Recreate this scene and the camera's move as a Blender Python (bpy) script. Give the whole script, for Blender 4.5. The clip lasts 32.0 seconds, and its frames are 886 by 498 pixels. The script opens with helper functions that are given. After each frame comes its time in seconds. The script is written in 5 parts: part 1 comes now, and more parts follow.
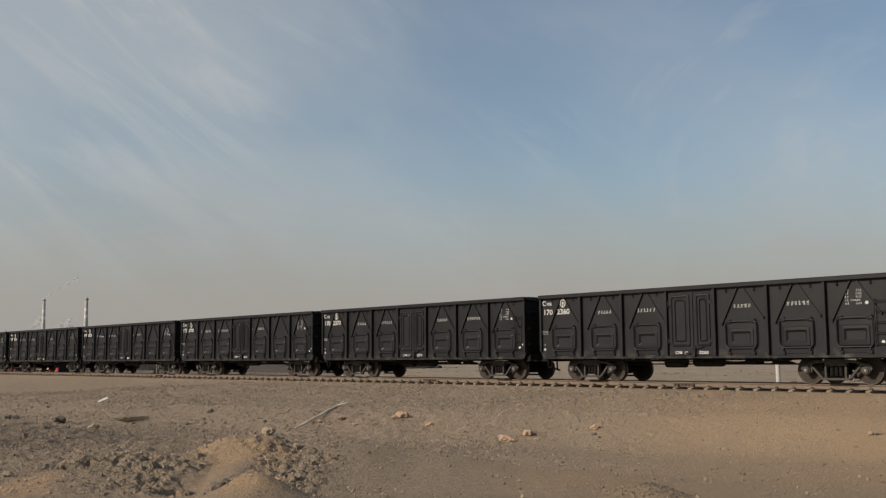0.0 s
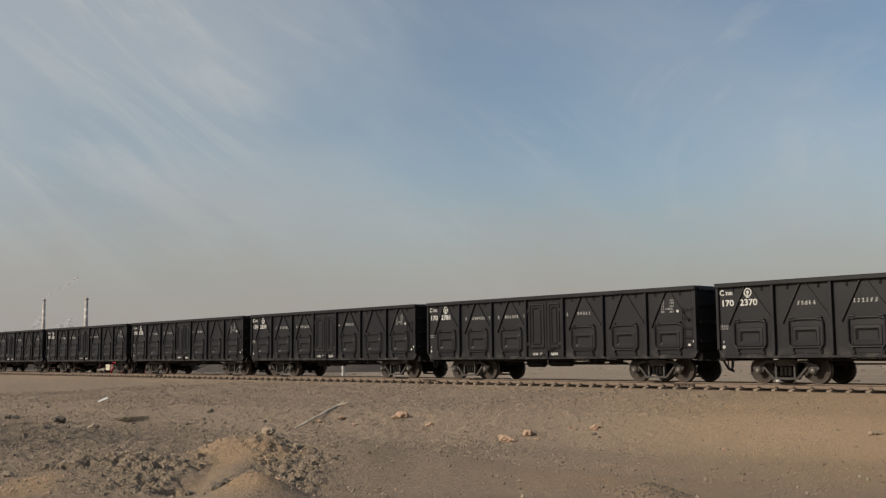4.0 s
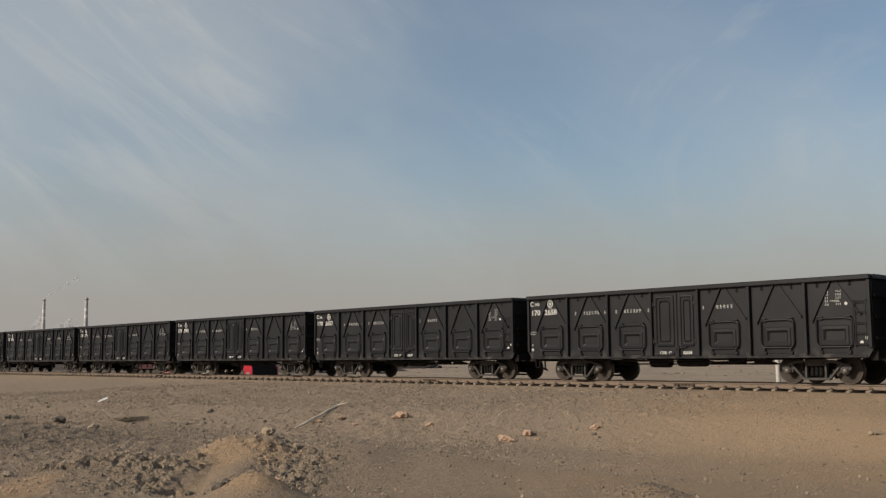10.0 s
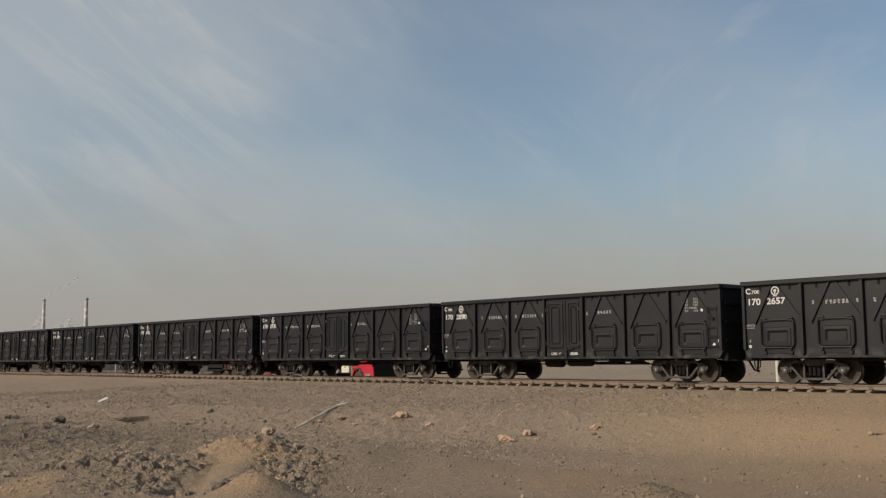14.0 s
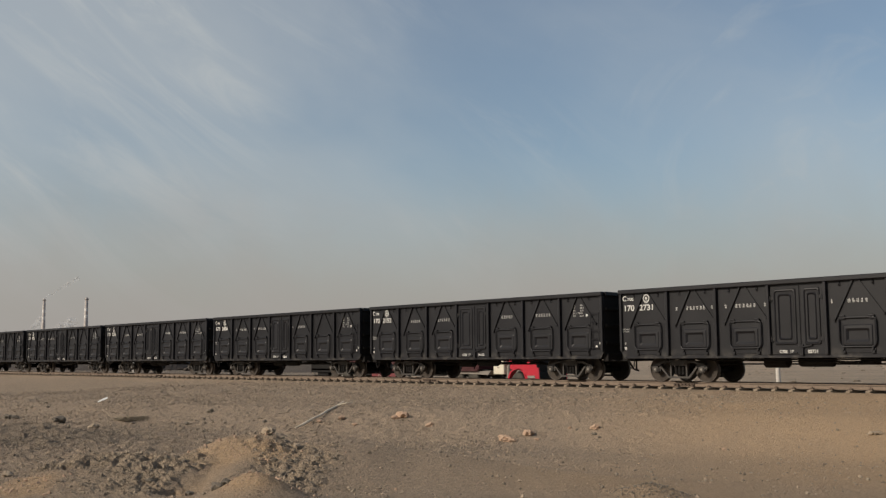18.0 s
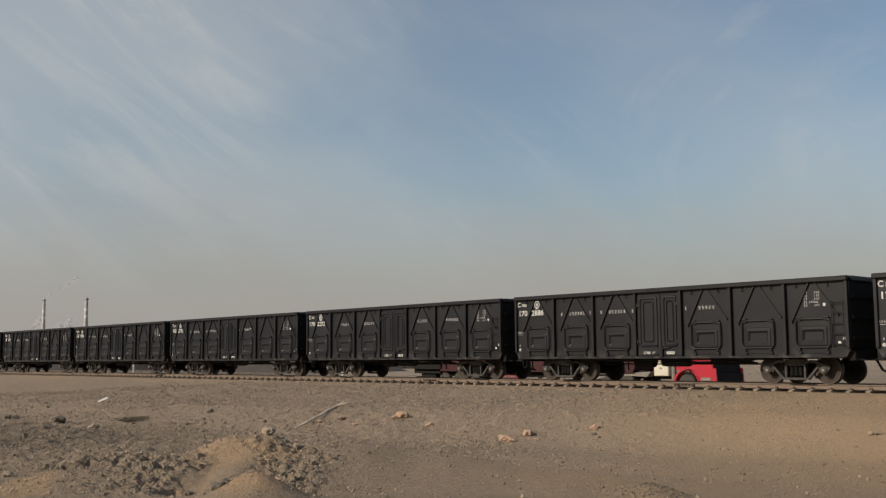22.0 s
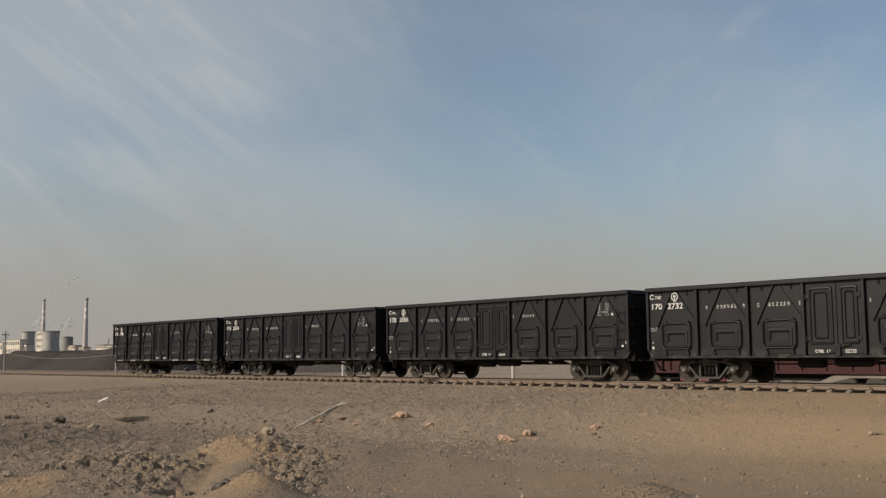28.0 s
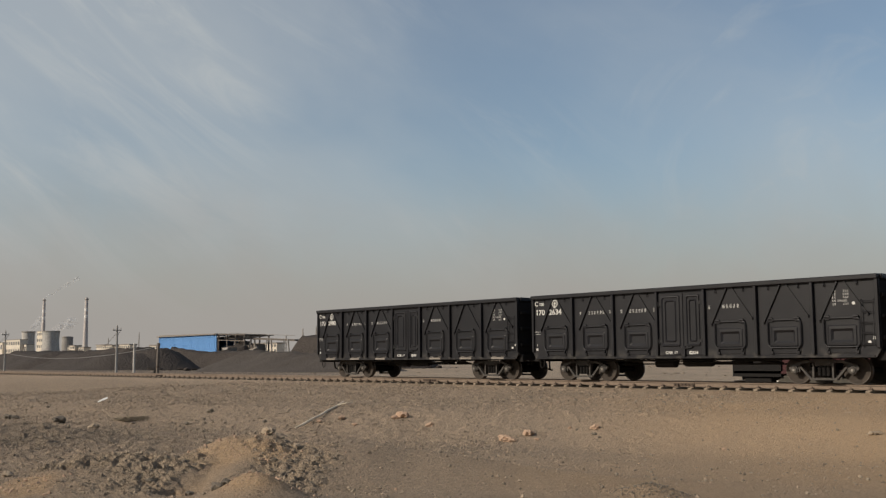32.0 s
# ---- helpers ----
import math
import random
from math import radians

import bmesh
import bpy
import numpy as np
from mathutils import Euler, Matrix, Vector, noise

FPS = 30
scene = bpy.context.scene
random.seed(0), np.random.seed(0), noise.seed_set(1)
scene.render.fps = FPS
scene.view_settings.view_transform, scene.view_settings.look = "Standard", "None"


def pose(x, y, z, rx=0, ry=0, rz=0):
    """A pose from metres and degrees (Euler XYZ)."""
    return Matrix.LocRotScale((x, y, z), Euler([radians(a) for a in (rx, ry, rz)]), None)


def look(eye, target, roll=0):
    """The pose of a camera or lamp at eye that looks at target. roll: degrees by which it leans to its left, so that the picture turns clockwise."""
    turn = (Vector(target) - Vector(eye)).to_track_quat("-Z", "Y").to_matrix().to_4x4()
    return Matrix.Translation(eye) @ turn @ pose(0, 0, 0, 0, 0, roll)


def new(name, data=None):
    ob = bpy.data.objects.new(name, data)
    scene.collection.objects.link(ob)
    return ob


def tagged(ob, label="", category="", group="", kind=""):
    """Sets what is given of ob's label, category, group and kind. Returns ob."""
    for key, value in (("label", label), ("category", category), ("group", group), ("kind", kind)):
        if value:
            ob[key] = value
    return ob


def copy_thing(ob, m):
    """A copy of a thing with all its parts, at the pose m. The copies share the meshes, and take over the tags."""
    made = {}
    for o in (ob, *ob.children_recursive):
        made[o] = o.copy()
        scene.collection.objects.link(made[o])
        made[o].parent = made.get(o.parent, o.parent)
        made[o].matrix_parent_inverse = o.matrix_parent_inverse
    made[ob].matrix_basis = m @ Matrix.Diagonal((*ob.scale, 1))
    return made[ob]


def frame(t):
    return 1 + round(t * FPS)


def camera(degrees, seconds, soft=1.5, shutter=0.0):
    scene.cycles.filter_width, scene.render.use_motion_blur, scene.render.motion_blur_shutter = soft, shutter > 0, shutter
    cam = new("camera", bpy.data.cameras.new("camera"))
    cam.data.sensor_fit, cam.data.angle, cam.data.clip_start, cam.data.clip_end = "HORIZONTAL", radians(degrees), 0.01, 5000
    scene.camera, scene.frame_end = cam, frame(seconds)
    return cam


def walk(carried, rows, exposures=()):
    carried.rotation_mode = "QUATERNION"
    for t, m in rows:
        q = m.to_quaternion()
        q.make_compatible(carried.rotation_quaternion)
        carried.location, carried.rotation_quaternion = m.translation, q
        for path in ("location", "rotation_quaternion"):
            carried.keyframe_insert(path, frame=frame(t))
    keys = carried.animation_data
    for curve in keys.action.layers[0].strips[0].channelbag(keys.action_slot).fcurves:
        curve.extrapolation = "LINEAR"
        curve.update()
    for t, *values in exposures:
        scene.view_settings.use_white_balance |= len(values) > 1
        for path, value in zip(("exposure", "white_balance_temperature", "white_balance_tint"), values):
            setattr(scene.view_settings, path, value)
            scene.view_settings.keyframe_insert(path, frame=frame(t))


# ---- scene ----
cam = camera(47.08, 32.0, soft=1.3)
EYE = (0.0, -29.69, 0.864)
VIEW = (-0.743 * 0.99433, 0.6693 * 0.99433, 0.10637)
SEEN = look(EYE, tuple(e + 50 * v for e, v in zip(EYE, VIEW)), -0.40)
walk(cam, [(0.0, SEEN), (32.0, SEEN)], exposures=[(0.0, 0.0), (32.0, 0.0)])

# ---- sky and sun ----
SUN_TO = Vector((-0.30, -0.91, 0.51)).normalized()
world = bpy.data.worlds.new("hazy_sky")
scene.world = world
world.use_nodes = True
wn, wl = world.node_tree.nodes, world.node_tree.links
wn.clear()


def wnode(kind, **values):
    n = wn.new(kind)
    for key, value in values.items():
        n.inputs[key].default_value = value
    return n


sky = wn.new("ShaderNodeTexSky")
sky.sky_type = "NISHITA"
sky.sun_disc = False
sky.sun_elevation = math.asin(SUN_TO.z)
sky.sun_rotation = math.atan2(SUN_TO.x, SUN_TO.y)
sky.air_density, sky.dust_density, sky.ozone_density = 1.0, 2.0, 1.1
w_out = wn.new("ShaderNodeOutputWorld")
w_bg = wnode("ShaderNodeBackground", Strength=0.109)
w_co = wn.new("ShaderNodeTexCoord")
w_sep = wn.new("ShaderNodeSeparateXYZ")
wl.new(w_co.outputs["Generated"], w_sep.inputs[0])
# dust haze thickens towards the horizon
w_haze = wn.new("ShaderNodeMapRange")
w_haze.interpolation_type = "SMOOTHSTEP"
for key, value in (("From Min", 0.0), ("From Max", 0.215), ("To Min", 1.0), ("To Max", 0.10)):
    w_haze.inputs[key].default_value = value
w_dust = wnode("ShaderNodeTexNoise", Scale=9.0, Detail=5.0, Roughness=0.55, Distortion=0.4)
wl.new(w_co.outputs["Generated"], w_dust.inputs["Vector"])
w_lift = wn.new("ShaderNodeMath")
w_lift.operation = "MULTIPLY_ADD"
w_lift.inputs[1].default_value = -0.075
wl.new(w_dust.outputs[0], w_lift.inputs[0])
wl.new(w_sep.outputs["Z"], w_lift.inputs[2])
w_lower = wn.new("ShaderNodeMath")
w_lower.inputs[1].default_value = 0.0375
wl.new(w_lift.outputs[0], w_lower.inputs[0])
wl.new(w_lower.outputs[0], w_haze.inputs["Value"])
# thin cirrus in bearing and height, drawn out into streaks
w_az = wn.new("ShaderNodeMath")
w_az.operation = "ARCTAN2"
wl.new(w_sep.outputs["X"], w_az.inputs[0])
wl.new(w_sep.outputs["Y"], w_az.inputs[1])
w_el = wn.new("ShaderNodeMath")
w_el.operation = "ARCSINE"
wl.new(w_sep.outputs["Z"], w_el.inputs[0])
w_uv = wn.new("ShaderNodeCombineXYZ")
wl.new(w_az.outputs[0], w_uv.inputs[0])
wl.new(w_el.outputs[0], w_uv.inputs[1])


def streaks(turn, length, width, shift, **inputs):
    m = wn.new("ShaderNodeMapping")
    m.vector_type = "TEXTURE"
    m.inputs["Rotation"].default_value = (0, 0, radians(turn))
    m.inputs["Scale"].default_value = (length, width, 1)
    m.inputs["Location"].default_value = (shift, 0, 0)
    wl.new(w_uv.outputs[0], m.inputs["Vector"])
    t = wnode("ShaderNodeTexNoise", **inputs)
    wl.new(m.outputs[0], t.inputs["Vector"])
    return t


def ranged_world(socket, a, z, lo, hi, smooth=True):
    r = wn.new("ShaderNodeMapRange")
    r.interpolation_type = "SMOOTHSTEP" if smooth else "LINEAR"
    for key, value in (("From Min", a), ("From Max", z), ("To Min", lo), ("To Max", hi)):
        r.inputs[key].default_value = value
    wl.new(socket, r.inputs["Value"])
    return r.outputs[0]


def world_math(kind, a, b):
    m = wn.new("ShaderNodeMath")
    m.operation = kind
    for k, v in enumerate((a, b)):
        if isinstance(v, (int, float)):
            m.inputs[k].default_value = v
        else:
            wl.new(v, m.inputs[k])
    return m.outputs[0]


# a broad veil, thicker towards the west
w_n1 = streaks(-24, 0.40, 0.24, 3.3, Scale=1.0, Detail=6.0, Roughness=0.5, Distortion=0.5)
veil = world_math("ADD", w_n1.outputs[0], ranged_world(w_az.outputs[0], -1.3, -0.45, 0.15, -0.17, False))
veil = ranged_world(veil, 0.26, 0.84, 0.02, 0.58)
# combed wisps within it, falling towards the south
w_n2 = streaks(-36, 0.22, 0.050, 0.35, Scale=1.0, Detail=8.0, Roughness=0.62, Distortion=1.1)
comb = ranged_world(w_n2.outputs[0], 0.42, 0.74, 0.0, 1.0)
w_n3 = streaks(-20, 0.30, 0.16, 2.1, Scale=1.0, Detail=3.0, Roughness=0.5, Distortion=0.3)
comb = world_math("MULTIPLY", comb, ranged_world(w_n3.outputs[0], 0.38, 0.62, 0.0, 0.34))
comb = world_math("MULTIPLY", comb, ranged_world(w_az.outputs[0], -0.84, -0.58, 1.0, 0.0))
# thin hooked wisps curling round the clear part to the north
w_dx = world_math("ADD", w_az.outputs[0], 0.47)
w_dy = world_math("SUBTRACT", w_el.outputs[0], 0.13)
w_rad = world_math("SQRT", world_math("ADD", world_math("MULTIPLY", w_dx, w_dx), world_math("MULTIPLY", w_dy, w_dy)), 0.0)
w_ang = world_math("ARCTAN2", w_dy, w_dx)
w_ring = wn.new("ShaderNodeCombineXYZ")
wl.new(world_math("MULTIPLY", w_rad, 24.0), w_ring.inputs[0])
wl.new(world_math("MULTIPLY", w_ang, 1.5), w_ring.inputs[1])
w_n4 = wnode("ShaderNodeTexNoise", Scale=1.0, Detail=5.0, Roughness=0.55, Distortion=0.9)
wl.new(w_ring.outputs[0], w_n4.inputs["Vector"])
hook = ranged_world(w_n4.outputs[0], 0.48, 0.76, 0.0, 0.17)
hook = world_math("MULTIPLY", hook, ranged_world(w_az.outputs[0], -0.80, -0.60, 0.0, 1.0))
cloud = world_math("ADD", world_math("ADD", veil, comb), hook)
w_m1 = wn.new("ShaderNodeMix")
w_m1.data_type = "RGBA"
w_m1.inputs["B"].default_value = (4.6, 4.75, 4.9, 1)
wl.new(cloud, w_m1.inputs["Factor"])
wl.new(sky.outputs[0], w_m1.inputs["A"])
w_m2 = wn.new("ShaderNodeMix")
w_m2.data_type = "RGBA"
w_m2.inputs["B"].default_value = (3.42, 3.08, 2.9, 1)
wl.new(w_haze.outputs[0], w_m2.inputs["Factor"])
wl.new(w_m1.outputs["Result"], w_m2.inputs["A"])
# the dusty air takes some violet from the sky
w_tint = wn.new("ShaderNodeMix")
w_tint.data_type, w_tint.blend_type = "RGBA", "MULTIPLY"
w_tint.inputs["Factor"].default_value = 1.0
w_tint.inputs["B"].default_value = (0.97, 1.0, 0.98, 1)
wl.new(w_m2.outputs["Result"], w_tint.inputs["A"])
wl.new(w_tint.outputs["Result"], w_bg.inputs["Color"])
wl.new(w_bg.outputs[0], w_out.inputs["Surface"])

sun = new("sun", bpy.data.lights.new("sun", "SUN"))
sun.data.energy, sun.data.angle, sun.data.color = 3.7, radians(1.2), (1.0, 0.885, 0.735)
sun.matrix_world = look(SUN_TO * 100, (0, 0, 0))


# ---- materials ----
def material(name, base, second=None, rough=0.7, metal=0.0, scale=4.0, fine=60.0, bump=0.15, dist=0.01, spread=0.5, speck=None, speck_at=0.66, each=0.0, spec=0.5, dust=None, grain_each=0.0):
    """Two colours mixed by a coarse noise, a fine grain, relief, and specks of wear."""
    m = bpy.data.materials.new(name)
    m.use_nodes = True
    n, l = m.node_tree.nodes, m.node_tree.links
    b = n["Principled BSDF"]
    b.inputs["Metallic"].default_value = metal
    b.inputs["Specular IOR Level"].default_value = spec
    second = second or tuple(c * 0.7 for c in base)
    co = n.new("ShaderNodeTexCoord")
    big = n.new("ShaderNodeTexNoise")
    big.inputs["Scale"].default_value, big.inputs["Detail"].default_value, big.inputs["Roughness"].default_value = scale, 5.0, 0.6
    small = n.new("ShaderNodeTexNoise")
    small.inputs["Scale"].default_value, small.inputs["Detail"].default_value = fine, 3.0
    for t in (big, small):
        l.new(co.outputs["Object"], t.inputs["Vector"])
    ramp = n.new("ShaderNodeMapRange")
    ramp.inputs["From Min"].default_value, ramp.inputs["From Max"].default_value = 0.5 - spread / 2, 0.5 + spread / 2
    l.new(big.outputs[0], ramp.inputs["Value"])
    mix = n.new("ShaderNodeMix")
    mix.data_type = "RGBA"
    mix.inputs["A"].default_value, mix.inputs["B"].default_value = (*base, 1), (*second, 1)
    l.new(ramp.outputs[0], mix.inputs["Factor"])
    grain = n.new("ShaderNodeMapRange")
    for key, value in (("From Min", 0.25), ("From Max", 0.75), ("To Min", 0.82), ("To Max", 1.18)):
        grain.inputs[key].default_value = value
    l.new(small.outputs[0], grain.inputs["Value"])
    tint = n.new("ShaderNodeHueSaturation")
    l.new(grain.outputs[0], tint.inputs["Value"])
    l.new(mix.outputs["Result"], tint.inputs["Color"])
    colour = tint.outputs[0]
    if speck:
        sp = n.new("ShaderNodeTexNoise")
        sp.inputs["Scale"].default_value, sp.inputs["Detail"].default_value, sp.inputs["Roughness"].default_value = scale * 5, 6.0, 0.7
        l.new(co.outputs["Object"], sp.inputs["Vector"])
        cut = n.new("ShaderNodeMapRange")
        cut.inputs["From Min"].default_value, cut.inputs["From Max"].default_value = speck_at, speck_at + 0.08
        l.new(sp.outputs[0], cut.inputs["Value"])
        over = n.new("ShaderNodeMix")
        over.data_type = "RGBA"
        over.inputs["B"].default_value = (*speck, 1)
        l.new(cut.outputs[0], over.inputs["Factor"])
        l.new(colour, over.inputs["A"])
        colour = over.outputs["Result"]
    if dust:
        # road dust clinging to the lowest strip in patches
        sep = n.new("ShaderNodeSeparateXYZ")
        l.new(co.outputs["Object"], sep.inputs[0])
        low = n.new("ShaderNodeMapRange")
        low.inputs["From Min"].default_value, low.inputs["From Max"].default_value = 1.12, 0.84
        l.new(sep.outputs["Z"], low.inputs["Value"])
        wide = n.new("ShaderNodeTexNoise")
        wide.inputs["Scale"].default_value, wide.inputs["Detail"].default_value = 2.6, 6.0
        l.new(co.outputs["Object"], wide.inputs["Vector"])
        patch = n.new("ShaderNodeMapRange")
        patch.inputs["From Min"].default_value, patch.inputs["From Max"].default_value = 0.48, 0.66
        l.new(wide.outputs[0], patch.inputs["Value"])
        both = n.new("ShaderNodeMath")
        both.operation = "MULTIPLY"
        l.new(low.outputs[0], both.inputs[0])
        l.new(patch.outputs[0], both.inputs[1])
        over = n.new("ShaderNodeMix")
        over.data_type = "RGBA"
        over.inputs["B"].default_value = (*dust, 1)
        l.new(both.outputs[0], over.inputs["Factor"])
        l.new(colour, over.inputs["A"])
        colour = over.outputs["Result"]
    if each:
        info = n.new("ShaderNodeObjectInfo")
        vary = n.new("ShaderNodeMapRange")
        vary.inputs["To Min"].default_value, vary.inputs["To Max"].default_value = 1 - each, 1 + each
        l.new(info.outputs["Random"], vary.inputs["Value"])
        hs = n.new("ShaderNodeHueSaturation")
        l.new(vary.outputs[0], hs.inputs["Value"])
        l.new(colour, hs.inputs["Color"])
        colour = hs.outputs[0]
    if grain_each:
        geo = n.new("ShaderNodeNewGeometry")
        vary = n.new("ShaderNodeMapRange")
        vary.inputs["To Min"].default_value, vary.inputs["To Max"].default_value = 1 - grain_each, 1 + grain_each
        l.new(geo.outputs["Random Per Island"], vary.inputs["Value"])
        hs = n.new("ShaderNodeHueSaturation")
        l.new(vary.outputs[0], hs.inputs["Value"])
        l.new(colour, hs.inputs["Color"])
        colour = hs.outputs[0]
    l.new(colour, b.inputs["Base Color"])
    rr = n.new("ShaderNodeMapRange")
    rr.inputs["To Min"].default_value, rr.inputs["To Max"].default_value = max(0.05, rough - 0.12), min(1.0, rough + 0.12)
    l.new(big.outputs[0], rr.inputs["Value"])
    l.new(rr.outputs[0], b.inputs["Roughness"])
    if bump:
        bp = n.new("ShaderNodeBump")
        bp.inputs["Strength"].default_value, bp.inputs["Distance"].default_value = bump, dist
        l.new(small.outputs[0], bp.inputs["Height"])
        l.new(bp.outputs[0], b.inputs["Normal"])
    return m


PAINT = material("black_wagon_paint", (0.0104, 0.0102, 0.0124), (0.0146, 0.0142, 0.0164), 0.44, scale=1.2, fine=45, bump=0.08, speck=(0.06, 0.05, 0.04), speck_at=0.70, each=0.12, spec=0.255, dust=(0.060, 0.055, 0.050))
# underframe black, also used to paint shade on end walls and truck front
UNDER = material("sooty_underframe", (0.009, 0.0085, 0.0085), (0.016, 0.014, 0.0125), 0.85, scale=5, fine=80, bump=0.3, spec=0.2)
CAST = material("cast_iron", (0.032, 0.030, 0.029), (0.075, 0.066, 0.058), 0.65, scale=6, fine=70, bump=0.3, speck=(0.10, 0.08, 0.06), speck_at=0.66, spec=0.3)
WHEEL = material("dusty_wheel_disc", (0.030, 0.025, 0.022), (0.070, 0.057, 0.047), 0.8, scale=4, fine=60, bump=0.2, spec=0.2)
TREAD = material("worn_wheel_steel", (0.10, 0.082, 0.070), (0.05, 0.040, 0.033), 0.40, metal=0.35, scale=9, fine=60, bump=0.1)
BRIGHT = material("bright_cap_steel", (0.32, 0.30, 0.28), (0.18, 0.16, 0.14), 0.45, metal=0.5, scale=12, bump=0.1)
WHITE = material("white_lettering", (0.62, 0.61, 0.58), (0.42, 0.41, 0.39), 0.7, scale=7, fine=40, bump=0.0, speck=(0.12, 0.11, 0.10), speck_at=0.66)
WORN = material("worn_lettering", (0.46, 0.45, 0.43), (0.26, 0.255, 0.245), 0.7, scale=11, fine=50, bump=0.0)
FADED = material("faded_lettering", (0.22, 0.215, 0.20), (0.09, 0.088, 0.085), 0.7, scale=14, fine=60, bump=0.0)
RAIL = material("rusty_rail", (0.20, 0.148, 0.108), (0.14, 0.102, 0.076), 0.75, scale=8, fine=90, bump=0.2)
SLEEPER = material("dusty_concrete", (0.25, 0.198, 0.145), (0.19, 0.152, 0.113), 0.9, scale=7, fine=60, bump=0.25, each=0.15)
CLIP = material("rusty_fastening", (0.05, 0.035, 0.028), (0.09, 0.06, 0.04), 0.8, scale=20)
FRAME = material("rusty_dark_frame", (0.085, 0.072, 0.062), (0.13, 0.108, 0.09), 0.85, scale=0.3, fine=3)
POST = material("pale_concrete_post", (0.50, 0.47, 0.43), (0.40, 0.37, 0.33), 0.85, scale=5, fine=50, bump=0.2)
POLE = material("grey_concrete_pole", (0.30, 0.29, 0.27), (0.22, 0.21, 0.20), 0.85, scale=3, fine=30)
RED = material("red_cab_paint", (0.44, 0.024, 0.042), (0.36, 0.022, 0.036), 0.35, scale=2, fine=30, bump=0.03)
MAROON = material("dusty_maroon_steel", (0.044, 0.013, 0.015), (0.06, 0.027, 0.027), 0.75, scale=1.5, fine=30, bump=0.1, speck=(0.09, 0.06, 0.055), speck_at=0.64, spec=0.2)
CREAM = material("cream_box_paint", (0.62, 0.58, 0.47), (0.55, 0.50, 0.40), 0.5, scale=3)
TYRE = material("dusty_rubber", (0.03, 0.028, 0.025), (0.08, 0.07, 0.055), 0.9, scale=5)
DUSTY = material("dusty_grey_metal", (0.24, 0.21, 0.18), (0.15, 0.135, 0.12), 0.8, scale=3, fine=30)
RUST_RED = material("faded_red_steel", (0.15, 0.02, 0.022), (0.11, 0.024, 0.026), 0.6, scale=2, fine=30, bump=0.05)
GLASS = material("dark_cab_glass", (0.02, 0.022, 0.025), (0.03, 0.03, 0.03), 0.12, scale=2, bump=0.0)
COAL = material("coal", (0.040, 0.033, 0.029), (0.062, 0.052, 0.046), 0.95, scale=0.22, fine=2.2, bump=0.9, dist=0.4, speck=(0.085, 0.073, 0.064), speck_at=0.60, spec=0.2)
COAL_DUST = material("brown_coal_dust", (0.078, 0.066, 0.057), (0.056, 0.047, 0.041), 0.95, scale=0.2, fine=2.2, bump=0.7, dist=0.3, spec=0.2)
BLUE = material("blue_sheet_steel", (0.10, 0.25, 0.52), (0.12, 0.28, 0.55), 0.6, scale=0.2, fine=4, bump=0.05)
# tower and chimney concrete is paled to stand in for distance haze
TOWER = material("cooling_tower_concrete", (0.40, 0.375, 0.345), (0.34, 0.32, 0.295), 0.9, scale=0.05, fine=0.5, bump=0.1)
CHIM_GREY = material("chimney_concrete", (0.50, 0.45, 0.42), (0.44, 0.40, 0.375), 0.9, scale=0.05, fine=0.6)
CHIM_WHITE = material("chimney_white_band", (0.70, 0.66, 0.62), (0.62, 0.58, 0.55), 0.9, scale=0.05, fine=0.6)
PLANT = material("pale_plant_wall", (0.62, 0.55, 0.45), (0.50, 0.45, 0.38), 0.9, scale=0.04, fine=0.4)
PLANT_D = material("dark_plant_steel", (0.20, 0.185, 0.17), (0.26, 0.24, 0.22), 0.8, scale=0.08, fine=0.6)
PANE = material("window_shade_glass", (0.06, 0.065, 0.07), (0.09, 0.09, 0.09), 0.3, scale=0.1, bump=0)
PEBBLE = material("dusty_pebble", (0.290, 0.222, 0.159), (0.20, 0.157, 0.115), 0.95, scale=0.9, fine=40, bump=0.3, dist=0.02, grain_each=0.42)
ROCK = material("dry_clod", (0.36, 0.282, 0.20), (0.27, 0.214, 0.154), 0.95, scale=5, fine=40, bump=0.5, dist=0.02, each=0.2, grain_each=0.3)
ROCK_O = material("ochre_clod", (0.47, 0.315, 0.215), (0.37, 0.255, 0.175), 0.95, scale=6, fine=40, bump=0.5, dist=0.02)
ROCK_D = material("dark_stone", (0.115, 0.095, 0.073), (0.18, 0.148, 0.112), 0.9, scale=6, fine=40, bump=0.5, dist=0.02)
ROCK_S = material("brown_pebble", (0.17, 0.138, 0.103), (0.25, 0.198, 0.145), 0.95, scale=0.8, fine=40, bump=0.4, dist=0.02)
WOOD = material("bleached_stick", (0.68, 0.58, 0.45), (0.56, 0.47, 0.36), 0.9, scale=9, fine=50, bump=0.1)
PAPER = material("white_litter", (0.75, 0.74, 0.72), (0.6, 0.59, 0.57), 0.8, scale=8)
DRY = material("dry_brush", (0.19, 0.155, 0.105), (0.25, 0.20, 0.135), 0.95, scale=9)
CABLE = material("black_cable", (0.16, 0.155, 0.15), (0.13, 0.125, 0.12), 0.7, scale=3, bump=0)


